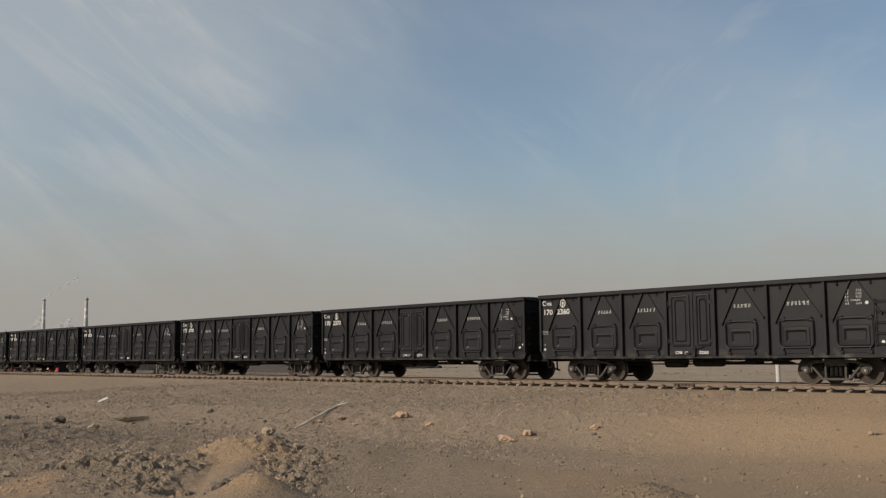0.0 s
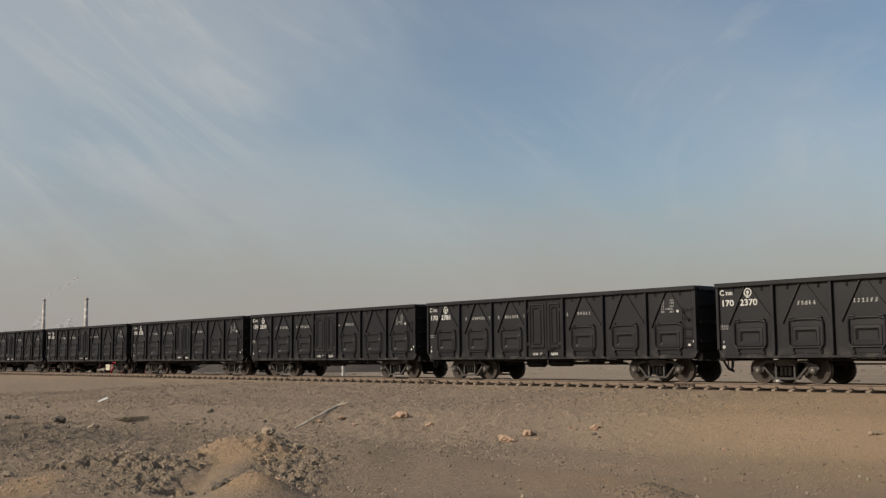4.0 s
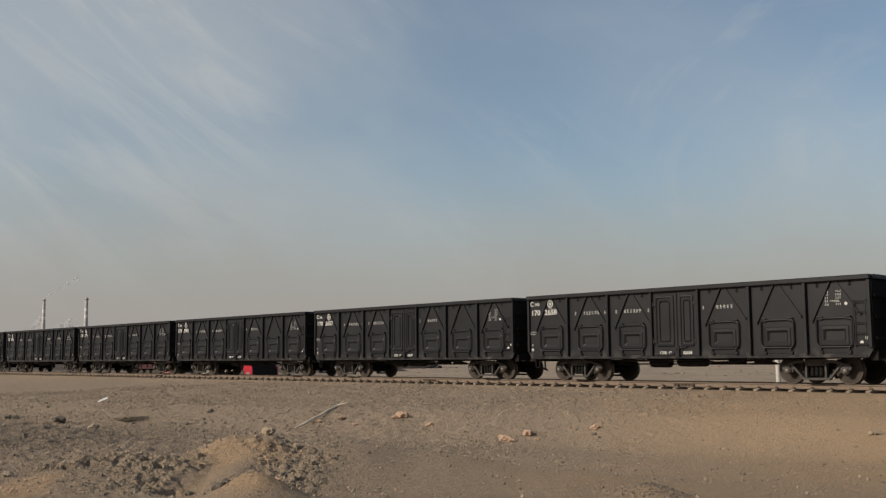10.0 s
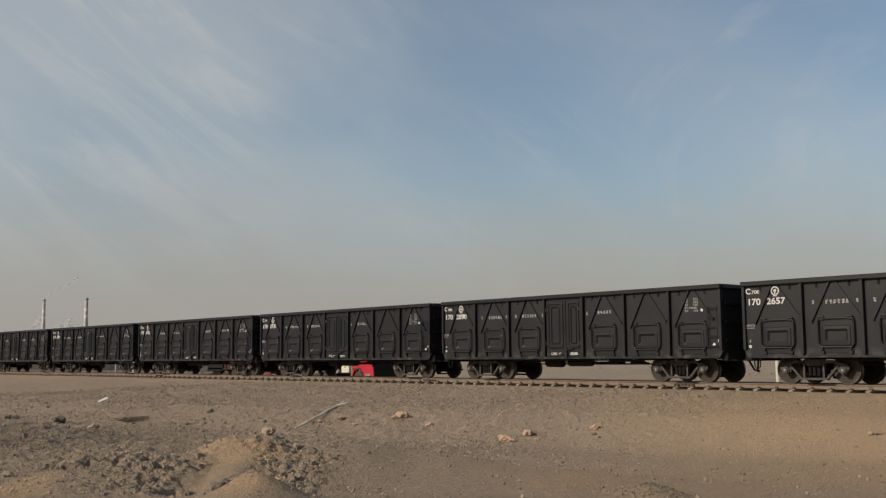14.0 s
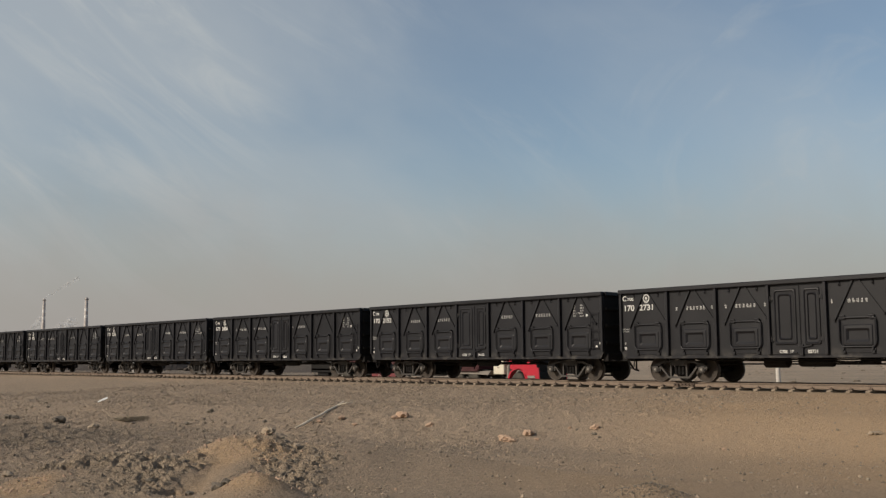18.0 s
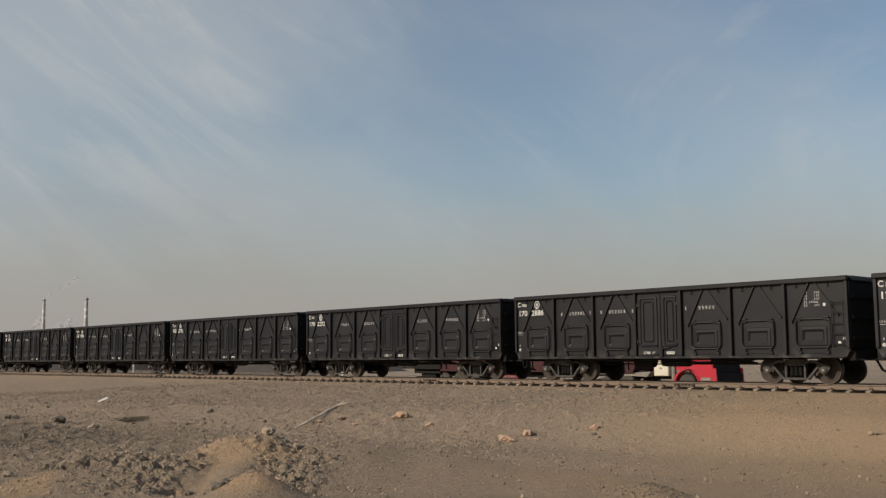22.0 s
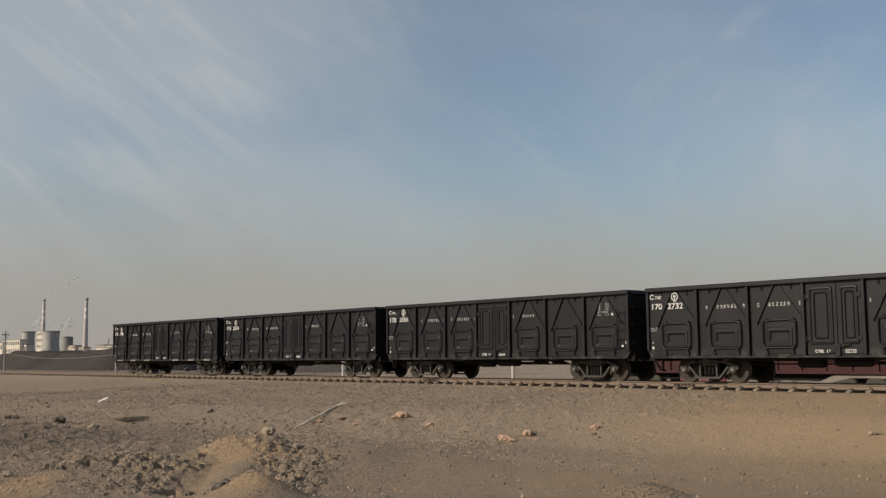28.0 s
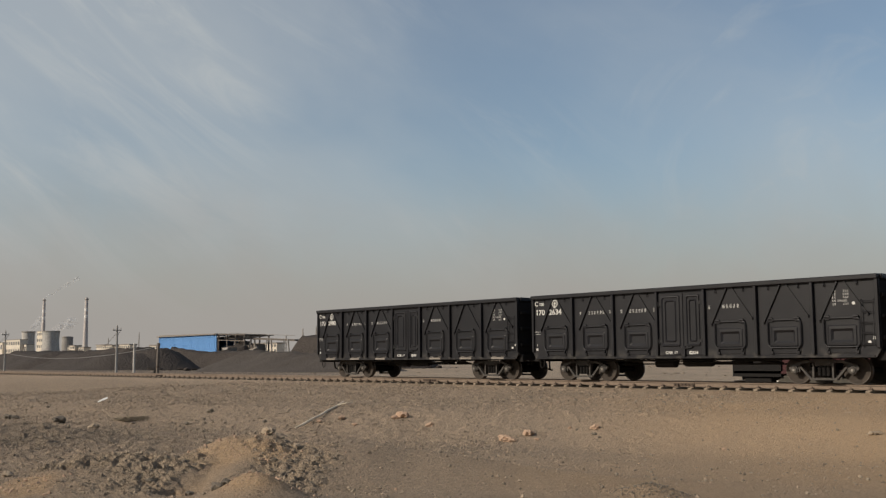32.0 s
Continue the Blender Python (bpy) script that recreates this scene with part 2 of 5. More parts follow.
# ---- shape helpers ----
def box(bm, x0, x1, y0, y1, z0, z1, turn=None):
    corners = [Vector((x, y, z)) for x in (x0, x1) for y in (y0, y1) for z in (z0, z1)]
    if turn is not None:
        corners = [turn @ c for c in corners]
    v = [bm.verts.new(c) for c in corners]
    for f in ((0, 1, 3, 2), (4, 6, 7, 5), (0, 4, 5, 1), (2, 3, 7, 6), (0, 2, 6, 4), (1, 5, 7, 3)):
        bm.faces.new([v[i] for i in f])
    return bm


def blk(*a, turn=None, bevel=0.0):
    bm = box(bmesh.new(), *a, turn=turn)
    if bevel:
        bmesh.ops.bevel(bm, geom=bm.edges[:], offset=bevel, segments=1, affect="EDGES")
    return bm


def bar(bm, a, b, w, d):
    """A square bar from a to b; w across, d deep."""
    a, b = Vector(a), Vector(b)
    m = Matrix.Translation((a + b) / 2) @ (b - a).to_track_quat("X", "Z").to_matrix().to_4x4()
    h = (b - a).length / 2
    return box(bm, -h, h, -d / 2, d / 2, -w / 2, w / 2, turn=m)


def tube(bm, points, r, n=6):
    """A round rod along points."""
    rings = []
    pts = [Vector(p) for p in points]
    side = (pts[1] - pts[0]).orthogonal().normalized()
    for i, p in enumerate(pts):
        way = (pts[min(i + 1, len(pts) - 1)] - pts[max(i - 1, 0)]).normalized()
        side = (side - side.dot(way) * way).normalized()
        up = way.cross(side)
        rr = r[i] if isinstance(r, (list, tuple)) else r
        rings.append([bm.verts.new(p + rr * (math.cos(6.28318 * k / n) * side + math.sin(6.28318 * k / n) * up)) for k in range(n)])
    for a, b in zip(rings, rings[1:]):
        for k in range(n):
            bm.faces.new((a[k], a[(k + 1) % n], b[(k + 1) % n], b[k]))
    bm.faces.new(rings[0][::-1])
    bm.faces.new(rings[-1])
    return bm


def lathe(bm, profile, n=28, axis="Y", close=False):
    """Turns (radius, along) pairs about an axis."""
    rings = []
    for r, h in profile:
        ring = []
        for k in range(n):
            a = 2 * math.pi * k / n
            c, s = r * math.cos(a), r * math.sin(a)
            ring.append(bm.verts.new((c, h, s) if axis == "Y" else (c, s, h) if axis == "Z" else (h, c, s)))
        rings.append(ring)
    for a, b in zip(rings, rings[1:]):
        for k in range(n):
            bm.faces.new((a[k], a[(k + 1) % n], b[(k + 1) % n], b[k]))
    bm.faces.new(rings[0][::-1])
    bm.faces.new(rings[-1])
    return bm


def prism(bm, outline, y0, y1):
    """An outline in x, z drawn out from y0 to y1."""
    a = [bm.verts.new((x, y0, z)) for x, z in outline]
    b = [bm.verts.new((x, y1, z)) for x, z in outline]
    bm.faces.new(a)
    bm.faces.new(b[::-1])
    for i in range(len(a)):
        j = (i + 1) % len(a)
        bm.faces.new((a[j], a[i], b[i], b[j]))
    return bm


def mesh_of(name, bm, mat, smooth=False):
    bmesh.ops.recalc_face_normals(bm, faces=bm.faces[:])
    me = bpy.data.meshes.new(name)
    bm.to_mesh(me)
    bm.free()
    me.materials.append(mat)
    if smooth:
        me.polygons.foreach_set("use_smooth", [True] * len(me.polygons))
        me.set_sharp_from_angle(angle=radians(38))
    return me


def part(name, bm, mat, parent, label="", at=None, smooth=False):
    me = bm if isinstance(bm, bpy.types.Mesh) else mesh_of(name, bm, mat, smooth)
    ob = new(name, me)
    ob.parent = parent
    if at is not None:
        ob.matrix_basis = at
    if label:
        ob["label"] = label
    return ob


def thing(name, label, category, at=None, group="", kind=""):
    ob = new(name)
    ob.empty_display_size = 0.3
    if at is not None:
        ob.matrix_basis = at
    return tagged(ob, label, category, group, kind)


def solid(name, bm, mat, label, category, at=None, group="", kind="", smooth=False):
    ob = new(name, bm if isinstance(bm, bpy.types.Mesh) else mesh_of(name, bm, mat, smooth))
    if at is not None:
        ob.matrix_basis = at
    return tagged(ob, label, category, group, kind)


# ---- ground ----
TABLE = np.random.RandomState(7).rand(256, 256)


def lattice(x, y, size, seed=0):
    u, v = x / size + seed * 17.31, y / size + seed * 9.77
    i, j = np.floor(u).astype(int), np.floor(v).astype(int)
    a, b = u - i, v - j
    a, b = a * a * (3 - 2 * a), b * b * (3 - 2 * b)
    g = lambda p, q: TABLE[p % 256, q % 256]
    return (g(i, j) * (1 - a) + g(i + 1, j) * a) * (1 - b) + (g(i, j + 1) * (1 - a) + g(i + 1, j + 1) * a) * b


def layers(x, y, size, n, seed=0, gain=0.5):
    out, amp, total = 0, 1.0, 0
    for k in range(n):
        out = out + amp * lattice(x, y, size / 2 ** k, seed + k)
        total += amp
        amp *= gain
    return out / total


def swell(x, y, cx, cy, rx, ry, turn=0.0):
    c, s = math.cos(radians(turn)), math.sin(radians(turn))
    u, v = (c * (x - cx) + s * (y - cy)) / rx, (-s * (x - cx) + c * (y - cy)) / ry
    return np.exp(-(u * u + v * v))


def along(x, y, ax, ay, bx, by, wide):
    """One near the line from a to b, fading over its width."""
    dx, dy = bx - ax, by - ay
    k = np.clip(((x - ax) * dx + (y - ay) * dy) / (dx * dx + dy * dy), 0, 1)
    return np.exp(-((x - ax - k * dx) ** 2 + (y - ay - k * dy) ** 2) / wide ** 2)


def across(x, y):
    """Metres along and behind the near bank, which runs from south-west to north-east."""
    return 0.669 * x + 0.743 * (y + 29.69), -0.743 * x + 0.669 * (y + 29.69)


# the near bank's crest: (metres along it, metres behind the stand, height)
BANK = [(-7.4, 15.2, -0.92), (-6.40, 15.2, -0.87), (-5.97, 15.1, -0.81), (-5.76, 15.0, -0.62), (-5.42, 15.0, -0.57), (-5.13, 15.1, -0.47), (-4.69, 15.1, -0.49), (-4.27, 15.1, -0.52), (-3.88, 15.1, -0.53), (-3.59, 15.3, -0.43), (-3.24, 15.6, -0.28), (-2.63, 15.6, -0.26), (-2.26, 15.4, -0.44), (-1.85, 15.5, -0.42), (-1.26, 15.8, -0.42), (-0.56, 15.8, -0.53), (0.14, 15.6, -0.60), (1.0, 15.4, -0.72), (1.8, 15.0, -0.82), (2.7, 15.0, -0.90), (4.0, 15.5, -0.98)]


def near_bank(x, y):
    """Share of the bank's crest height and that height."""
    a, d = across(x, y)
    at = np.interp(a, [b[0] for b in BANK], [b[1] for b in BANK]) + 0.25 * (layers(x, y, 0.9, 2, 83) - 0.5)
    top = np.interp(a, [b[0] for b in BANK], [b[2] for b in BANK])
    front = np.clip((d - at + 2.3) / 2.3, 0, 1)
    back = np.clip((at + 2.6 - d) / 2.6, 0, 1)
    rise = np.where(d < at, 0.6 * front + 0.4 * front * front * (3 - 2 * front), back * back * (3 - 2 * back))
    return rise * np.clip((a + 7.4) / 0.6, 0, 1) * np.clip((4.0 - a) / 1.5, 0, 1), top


def chain(x, y, points, wide):
    """One near a crooked line."""
    m = 0
    for (a, b), (c, d) in zip(points, points[1:]):
        m = np.maximum(m, along(x, y, a, b, c, d, wide))
    return m


def crest(x, y):
    """The crumbling ridge line of the dug-up bank."""
    m = chain(x, y, [(-14.5, -24.06), (-14.1, -23.92), (-14.38, -23.48), (-14.04, -23.16), (-14.06, -22.72), (-13.25, -22.74), (-13.52, -22.23)], 0.36)
    return np.maximum(m, chain(x, y, [(-13.52, -22.23), (-13.54, -21.76), (-13.09, -21.36), (-12.91, -21.07)], 0.5))


def holes(x, y):
    """Where the bank has broken out in pits and dark lumps."""
    m = chain(x, y, [(-12.39, -23.75), (-12.76, -23.43), (-12.28, -23.47)], 0.28) + chain(x, y, [(-12.31, -21.78), (-11.9, -21.9), (-11.41, -22.25)], 0.22)
    return m + chain(x, y, [(-10.97, -22.41), (-11.74, -21.63), (-12.1, -21.08)], 0.24) + 0.8 * chain(x, y, [(-14.3, -24.1), (-14.1, -23.6), (-13.9, -23.1), (-13.2, -22.8)], 0.3)


def clodded(x, y):
    """Where the dug-up, cloddy soil lies."""
    m = crest(x, y) + 0.8 * holes(x, y) + 0.75 * swell(x, y, -13.3, -23.8, 1.3, 0.9, 40) + 0.55 * swell(x, y, -20.8, -20.6, 2.2, 1.0, 30) + 0.5 * swell(x, y, -22.6, -19.0, 1.4, 0.7, 40) + 0.45 * swell(x, y, -11.8, -21.3, 1.6, 1.3, 40) + 0.4 * swell(x, y, -20.1, -22.3, 1.0, 0.6)
    m = m * np.clip(0.25 + 3.2 * (layers(x, y, 1.3, 3, 5) - 0.32), 0.1, 1.3)
    m = m - 1.6 * chain(x, y, [(-12.14, -23.3), (-12.47, -22.89), (-12.89, -22.3)], 0.26) - 1.2 * swell(x, y, -10.75, -23.05, 0.45, 0.42)
    return np.clip(m - 0.18, 0, 1)


def ochre(x, y):
    """Where the soil is sandier and more ochre."""
    m = 1.1 * swell(x, y, -10.0, -6.5, 7.5, 4.6) + 0.5 * swell(x, y, -7.0, -14.0, 5.0, 4.0) + 0.4 * swell(x, y, -9.0, -18.5, 2.5, 2.0) + 1.0 * chain(x, y, [(-13.45, -22.05), (-13.06, -21.9), (-12.8, -21.63)], 0.42) + 0.9 * chain(x, y, [(-13.76, -24.6), (-13.29, -24.9)], 0.34) + 0.6 * chain(x, y, [(-12.14, -23.3), (-12.47, -22.89), (-12.89, -22.3)], 0.26)
    m = m + 0.18 * np.exp(-((y + 2.3) / 1.0) ** 2)
    return np.clip(m * (0.5 + layers(x, y, 3.0, 4, 11)) + 1.7 * swell(x, y, -10.75, -23.05, 0.50, 0.48) ** 2, 0, 1)


def ground_height(x, y):
    flat = np.interp(y, [-4600, -60, -30, -24, -18, -13, -8], [-0.9, -0.9, -0.76, -0.81, -0.95, -1.08, -1.10])
    bank = np.interp(y, [-40, -8, -3.6, -2.4, -1.55, -1.04, -0.94, 0.94, 1.04, 1.6, 2.6, 5.5, 9, 4600], [-0.85, -0.40, -0.30, -0.25, -0.222, -0.228, -0.32, -0.32, -0.228, -0.225, -0.26, -0.9, -1.08, -1.08])
    foot = np.clip((y - 0.28 * np.clip(x + 16, -25, 10) + 13.6) / 3.8, 0, 1)
    base = flat + (bank - flat) * foot * foot * (3 - 2 * foot)
    slope = np.clip(1 - np.abs(y + 13) / 11, 0, 1)
    z = base + 0.22 * (layers(x, y, 9.0, 3, 2) - 0.5) * slope + 0.10 * (layers(x, y, 1.9, 4, 3) - 0.5) * np.clip((-x - 9) / 10, 0.35, 1) * np.clip((-y - 1.8) / 1.5, 0, 1)
    off = np.clip((np.abs(y) - 1.7) / 1.5, 0, 1)
    furrow = layers(0.9 * x + 0.3 * y, 0.5 * y - 0.28 * x, 0.17, 2, 8, 0.8) - 0.5
    z = z + (0.07 * furrow * (0.45 + 0.9 * layers(x, y, 2.7, 2, 19)) * np.clip((-y - 2.0) / 2.5, 0.25, 1) * np.clip(1 - 0.6 * (x + 21) / 6, 0.1, 1) + 0.22 * np.clip(layers(x + 0.4 * y, y - 0.2 * x, 0.19, 2, 9) - 0.66, 0, 1) * np.clip((-x - 8) / 8, 0.25, 1)) * off
    c = clodded(x, y)
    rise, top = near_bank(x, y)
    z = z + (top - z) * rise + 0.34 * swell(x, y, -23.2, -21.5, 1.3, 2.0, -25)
    z = z + 0.34 * swell(x, y, -10.75, -23.05, 0.58, 0.48) - 0.06 * chain(x, y, [(-12.14, -23.3), (-12.47, -22.89), (-12.89, -22.3)], 0.26) + 0.16 * swell(x, y, -8.05, -18.85, 0.40, 0.32) - 0.12 * swell(x, y, -12.5, -16.6, 3.4, 1.3, 20)
    p, q = 0.8 * x - 0.6 * y, 0.6 * x + 0.8 * y
    lump = np.abs(layers(p, q, 0.62, 2, 21, 0.5) - 0.5) * 2
    crumb = np.abs(layers(q, p, 0.27, 2, 27, 0.5) - 0.5) * 2
    grit = np.abs(lattice(p, q, 0.115, 37) - 0.5) * 2
    rubble = layers(p, q, 0.21, 3, 51, 0.85) - 0.5
    fine = np.abs(layers(q, p, 0.13, 2, 57, 0.8) - 0.5) * 2
    knob = np.abs(lattice(p, q, 0.19, 67) - 0.5) * 2
    pit = np.clip(layers(q, p, 0.17, 2, 61, 0.6) - 0.56, 0, 0.12) * np.clip(1.2 * holes(x, y) + 0.5 * crest(x, y), 0, 1.2)
    z = z + c * (0.02 * lump + 0.04 * crumb + 0.05 * knob + 0.05 * grit + 0.09 * fine + 0.07 * rubble - 0.07) - 0.75 * pit + 0.05 * np.abs(lattice(q, p, 0.30, 43) - 0.5) * 2 * (0.1 + 1.2 * layers(x, y, 3.0, 2, 33)) * np.clip((-y - 3.0) / 2, 0, 1) * np.clip((x + 60) / 10, 0, 1) * np.clip((-x - 11) / 10, 0.12, 1)
    far = np.clip((y - 12) / 40, 0, 1)
    return z + 0.25 * (layers(x, y, 14.0, 3, 41) - 0.5) * far * np.clip(1 - y / 500, 0, 1)


def spread(*runs):
    return np.unique(np.concatenate([np.arange(a, b, s) for a, b, s in runs]))


def build_ground():
    gx = np.concatenate([-np.geomspace(4600, 125, 34), spread((-120, -60, 1.5), (-60, -32, 0.13), (-32, -18, 0.065), (-18, -10, 0.029), (-10, -8, 0.05), (-8, -4, 0.07), (-4, 12, 0.6)), np.geomspace(12.6, 4600, 34)])
    gy = np.concatenate([-np.geomspace(4600, 62, 26), spread((-60, -28, 1.2), (-28, -26, 0.075), (-26, -19, 0.030), (-19, -18, 0.05), (-18, -8, 0.06), (-8, -1.8, 0.075), (-1.8, 1.8, 0.06), (1.8, 3, 0.3), (3, 30, 0.8), (30, 160, 4.0)), np.geomspace(165, 4600, 30)])
    X, Y = np.meshgrid(gx, gy)
    Z = ground_height(X, Y)
    co = np.stack([X, Y, Z], -1).reshape(-1, 3).astype(np.float32)
    ny, nx = X.shape
    i = (np.arange(ny - 1)[:, None] * nx + np.arange(nx - 1)[None, :]).ravel()
    quads = np.stack([i, i + 1, i + nx + 1, i + nx], -1).astype(np.int32)
    me = bpy.data.meshes.new("ground")
    me.vertices.add(len(co))
    me.vertices.foreach_set("co", co.ravel())
    me.loops.add(quads.size)
    me.loops.foreach_set("vertex_index", quads.ravel())
    me.polygons.add(len(quads))
    me.polygons.foreach_set("loop_start", np.arange(0, quads.size, 4, dtype=np.int32))
    me.polygons.foreach_set("use_smooth", (clodded(X, Y) < 0.12)[:-1, :-1].ravel())
    me.update()
    for key, values in (("clod", clodded(X, Y)), ("ochre", ochre(X, Y)), ("damp", 1.5 * swell(X, Y, -23.2, -21.3, 2.8, 2.8, -25) + 0.5 * swell(X, Y, -18.0, -20.5, 1.5, 0.8) + 0.7 * swell(X, Y, -15.4, -24.8, 1.6, 0.8, 40) + 1.2 * swell(X, Y, -8.05, -18.85, 0.42, 0.34) + 0.55 * swell(X, Y, -14.0, -16.8, 3.2, 0.7, 15)), ("grey", np.clip((-X - 12) / 14, 0, 1) * np.clip((-Y - 2.5) / 2, 0, 1)), ("oily", np.clip((1.06 - np.abs(Y)) / 0.08, 0, 1)), ("beyond", np.clip((Y - 5) / 12, 0, 1)), ("coal_dust", np.clip((Y - 5) / 16, 0, 1) * np.clip((-X - 1.22 * (Y + 29.7)) / (0.35 * np.abs(Y + 29.7) + 1), 0, 1))):
        at = me.attributes.new(key, "FLOAT", "POINT")
        at.data.foreach_set("value", values.astype(np.float32).ravel())
    me.materials.append(soil())
    tagged(new("ground", me), "dry dusty grey-brown desert soil with scattered pebbles", "ground", kind="structure")


def soil():
    m = bpy.data.materials.new("desert_soil")
    m.use_nodes = True
    n, l = m.node_tree.nodes, m.node_tree.links
    b = n["Principled BSDF"]
    b.inputs["Roughness"].default_value = 0.95
    b.inputs["Specular IOR Level"].default_value = 0.15
    co = n.new("ShaderNodeTexCoord")

    def noise_at(scale, detail=5.0, rough=0.6):
        t = n.new("ShaderNodeTexNoise")
        t.inputs["Scale"].default_value, t.inputs["Detail"].default_value, t.inputs["Roughness"].default_value = scale, detail, rough
        l.new(co.outputs["Object"], t.inputs["Vector"])
        return t.outputs[0]

    def ranged(value, a, z, lo=0.0, hi=1.0):
        r = n.new("ShaderNodeMapRange")
        for key, v in (("From Min", a), ("From Max", z), ("To Min", lo), ("To Max", hi)):
            r.inputs[key].default_value = v
        l.new(value, r.inputs["Value"])
        return r.outputs[0]

    def blend(factor, a, c):
        x = n.new("ShaderNodeMix")
        x.data_type = "RGBA"
        l.new(factor, x.inputs["Factor"])
        for key, v in (("A", a), ("B", c)):
            if isinstance(v, tuple):
                x.inputs[key].default_value = (*v, 1)
            else:
                l.new(v, x.inputs[key])
        return x.outputs["Result"]

    def given(name):
        a = n.new("ShaderNodeAttribute")
        a.attribute_name = name
        return a.outputs["Fac"]

    c = blend(ranged(noise_at(0.35), 0.35, 0.65), (0.345, 0.260, 0.185), (0.310, 0.238, 0.173))
    c = blend(ranged(noise_at(2.2), 0.5, 0.75, 0, 0.30), c, (0.29, 0.226, 0.163))
    # dug soil, its tone deepened a little in place of shadows among the clods
    c = blend(ranged(given("clod"), 0.05, 0.6, 0, 0.6), c, (0.285, 0.226, 0.161))
    c = blend(ranged(given("beyond"), 0, 1, 0, 0.75), c, blend(ranged(noise_at(0.09, 4), 0.4, 0.6), (0.205, 0.172, 0.136), (0.30, 0.246, 0.19)))
    c = blend(given("coal_dust"), c, (0.084, 0.074, 0.065))
    c = blend(ranged(given("grey"), 0, 1, 0, 0.62), c, (0.265, 0.206, 0.153))
    # damp soil and dark gravel, plus the shading of a hollow painted as colour
    c = blend(ranged(given("damp"), 0.1, 1, 0, 0.8), c, (0.165, 0.132, 0.10))
    # hollows between the sleepers: oil-stained ballast plus their shade, as one dark colour
    c = blend(given("oily"), c, (0.055, 0.046, 0.038))
    c = blend(ranged(noise_at(9.0, 6, 0.7), 0.50, 0.70, 0, 0.28), c, (0.21, 0.165, 0.12))
    c = blend(ranged(noise_at(17, 5, 0.75), 0.50, 0.60, 0, 0.35), c, (0.21, 0.163, 0.118))
    c = blend(ranged(given("ochre"), 0.10, 0.7, 0, 0.85), c, (0.46, 0.313, 0.184))
    c = blend(ranged(noise_at(38, 4, 0.7), 0.52, 0.62, 0, 0.70), c, (0.145, 0.112, 0.081))
    c = blend(ranged(noise_at(46, 4, 0.7), 0.50, 0.60, 0, 0.55), c, (0.50, 0.382, 0.27))
    l.new(c, b.inputs["Base Color"])
    normal = None
    for scale, dist in ((16, 0.030), (36, 0.028), (75, 0.018)):
        bp = n.new("ShaderNodeBump")
        bp.inputs["Strength"].default_value, bp.inputs["Distance"].default_value = 1.0, dist
        l.new(noise_at(scale, 7, 0.72), bp.inputs["Height"])
        if normal:
            l.new(normal, bp.inputs["Normal"])
        normal = bp.outputs[0]
    l.new(normal, b.inputs["Normal"])
    return m


build_ground()


# ---- railway track ----
def build_track():
    track = thing("railway_track", "single railway track with rusty rails on dusty concrete sleepers", "track", kind="structure")
    prof = [(-0.057, -0.15), (0.057, -0.15), (0.057, -0.139), (0.009, -0.125), (0.008, -0.04), (0.035, -0.032), (0.035, -0.004), (0.03, 0), (-0.03, 0), (-0.035, -0.004), (-0.035, -0.032), (-0.008, -0.04), (-0.009, -0.125), (-0.057, -0.139)]
    for side in (-0.7525, 0.7525):
        bm = bmesh.new()
        a = [bm.verts.new((-1500, side + y, z)) for y, z in prof]
        c = [bm.verts.new((700, side + y, z)) for y, z in prof]
        bm.faces.new(a)
        bm.faces.new(c[::-1])
        for i in range(len(prof)):
            j = (i + 1) % len(prof)
            bm.faces.new((a[i], a[j], c[j], c[i]))
        part("rail", bm, RAIL, track)
    bm = bmesh.new()
    box(bm, -0.075, 0.075, -1.06, 1.06, -0.36, -0.165)
    bmesh.ops.bevel(bm, geom=bm.edges[:], offset=0.02, segments=1, affect="EDGES")
    for s in (-1, 1):
        box(bm, -0.07, 0.07, s * 0.7525 - 0.16, s * 0.7525 + 0.16, -0.17, -0.152)
    sleeper = mesh_of("sleeper", bm, SLEEPER)
    bm = bmesh.new()
    for s in (-1, 1):
        for d in (-0.105, 0.105):
            y = s * 0.7525 + d
            box(bm, -0.045, 0.045, y - 0.04, y + 0.04, -0.152, -0.105)
            tube(bm, [(0, y, -0.15), (0, y, -0.065)], 0.016)
    clip = mesh_of("fastening", bm, CLIP)
    for k in range(260):
        x = -118.0 + 0.603 * k
        s = part("sleeper", sleeper, SLEEPER, track, at=pose(x, random.uniform(-0.02, 0.02), random.uniform(-0.008, 0.004), 0, 0, random.uniform(-0.8, 0.8)))
        part("fastening", clip, CLIP, s)
    for x in (-20.1, -33.0, -58.0):
        bm = bmesh.new()
        box(bm, x - 0.4, x + 0.4, -0.795, -0.764, -0.135, -0.03)
        for k in range(6):
            tube(bm, [(x - 0.35 + 0.14 * k, -0.795, -0.08), (x - 0.35 + 0.14 * k, -0.85, -0.08)], 0.02)
        part("fishplate", bm, CLIP, track)


build_track()

# ---- wagons ----
HALF = 6.626
POSTS = [-6.56, -4.626, -2.771, -0.917, 0.917, 2.771, 4.626, 6.56]
BAYS = [-5.50, -3.65, -1.80, 1.845, 3.70, 5.51]


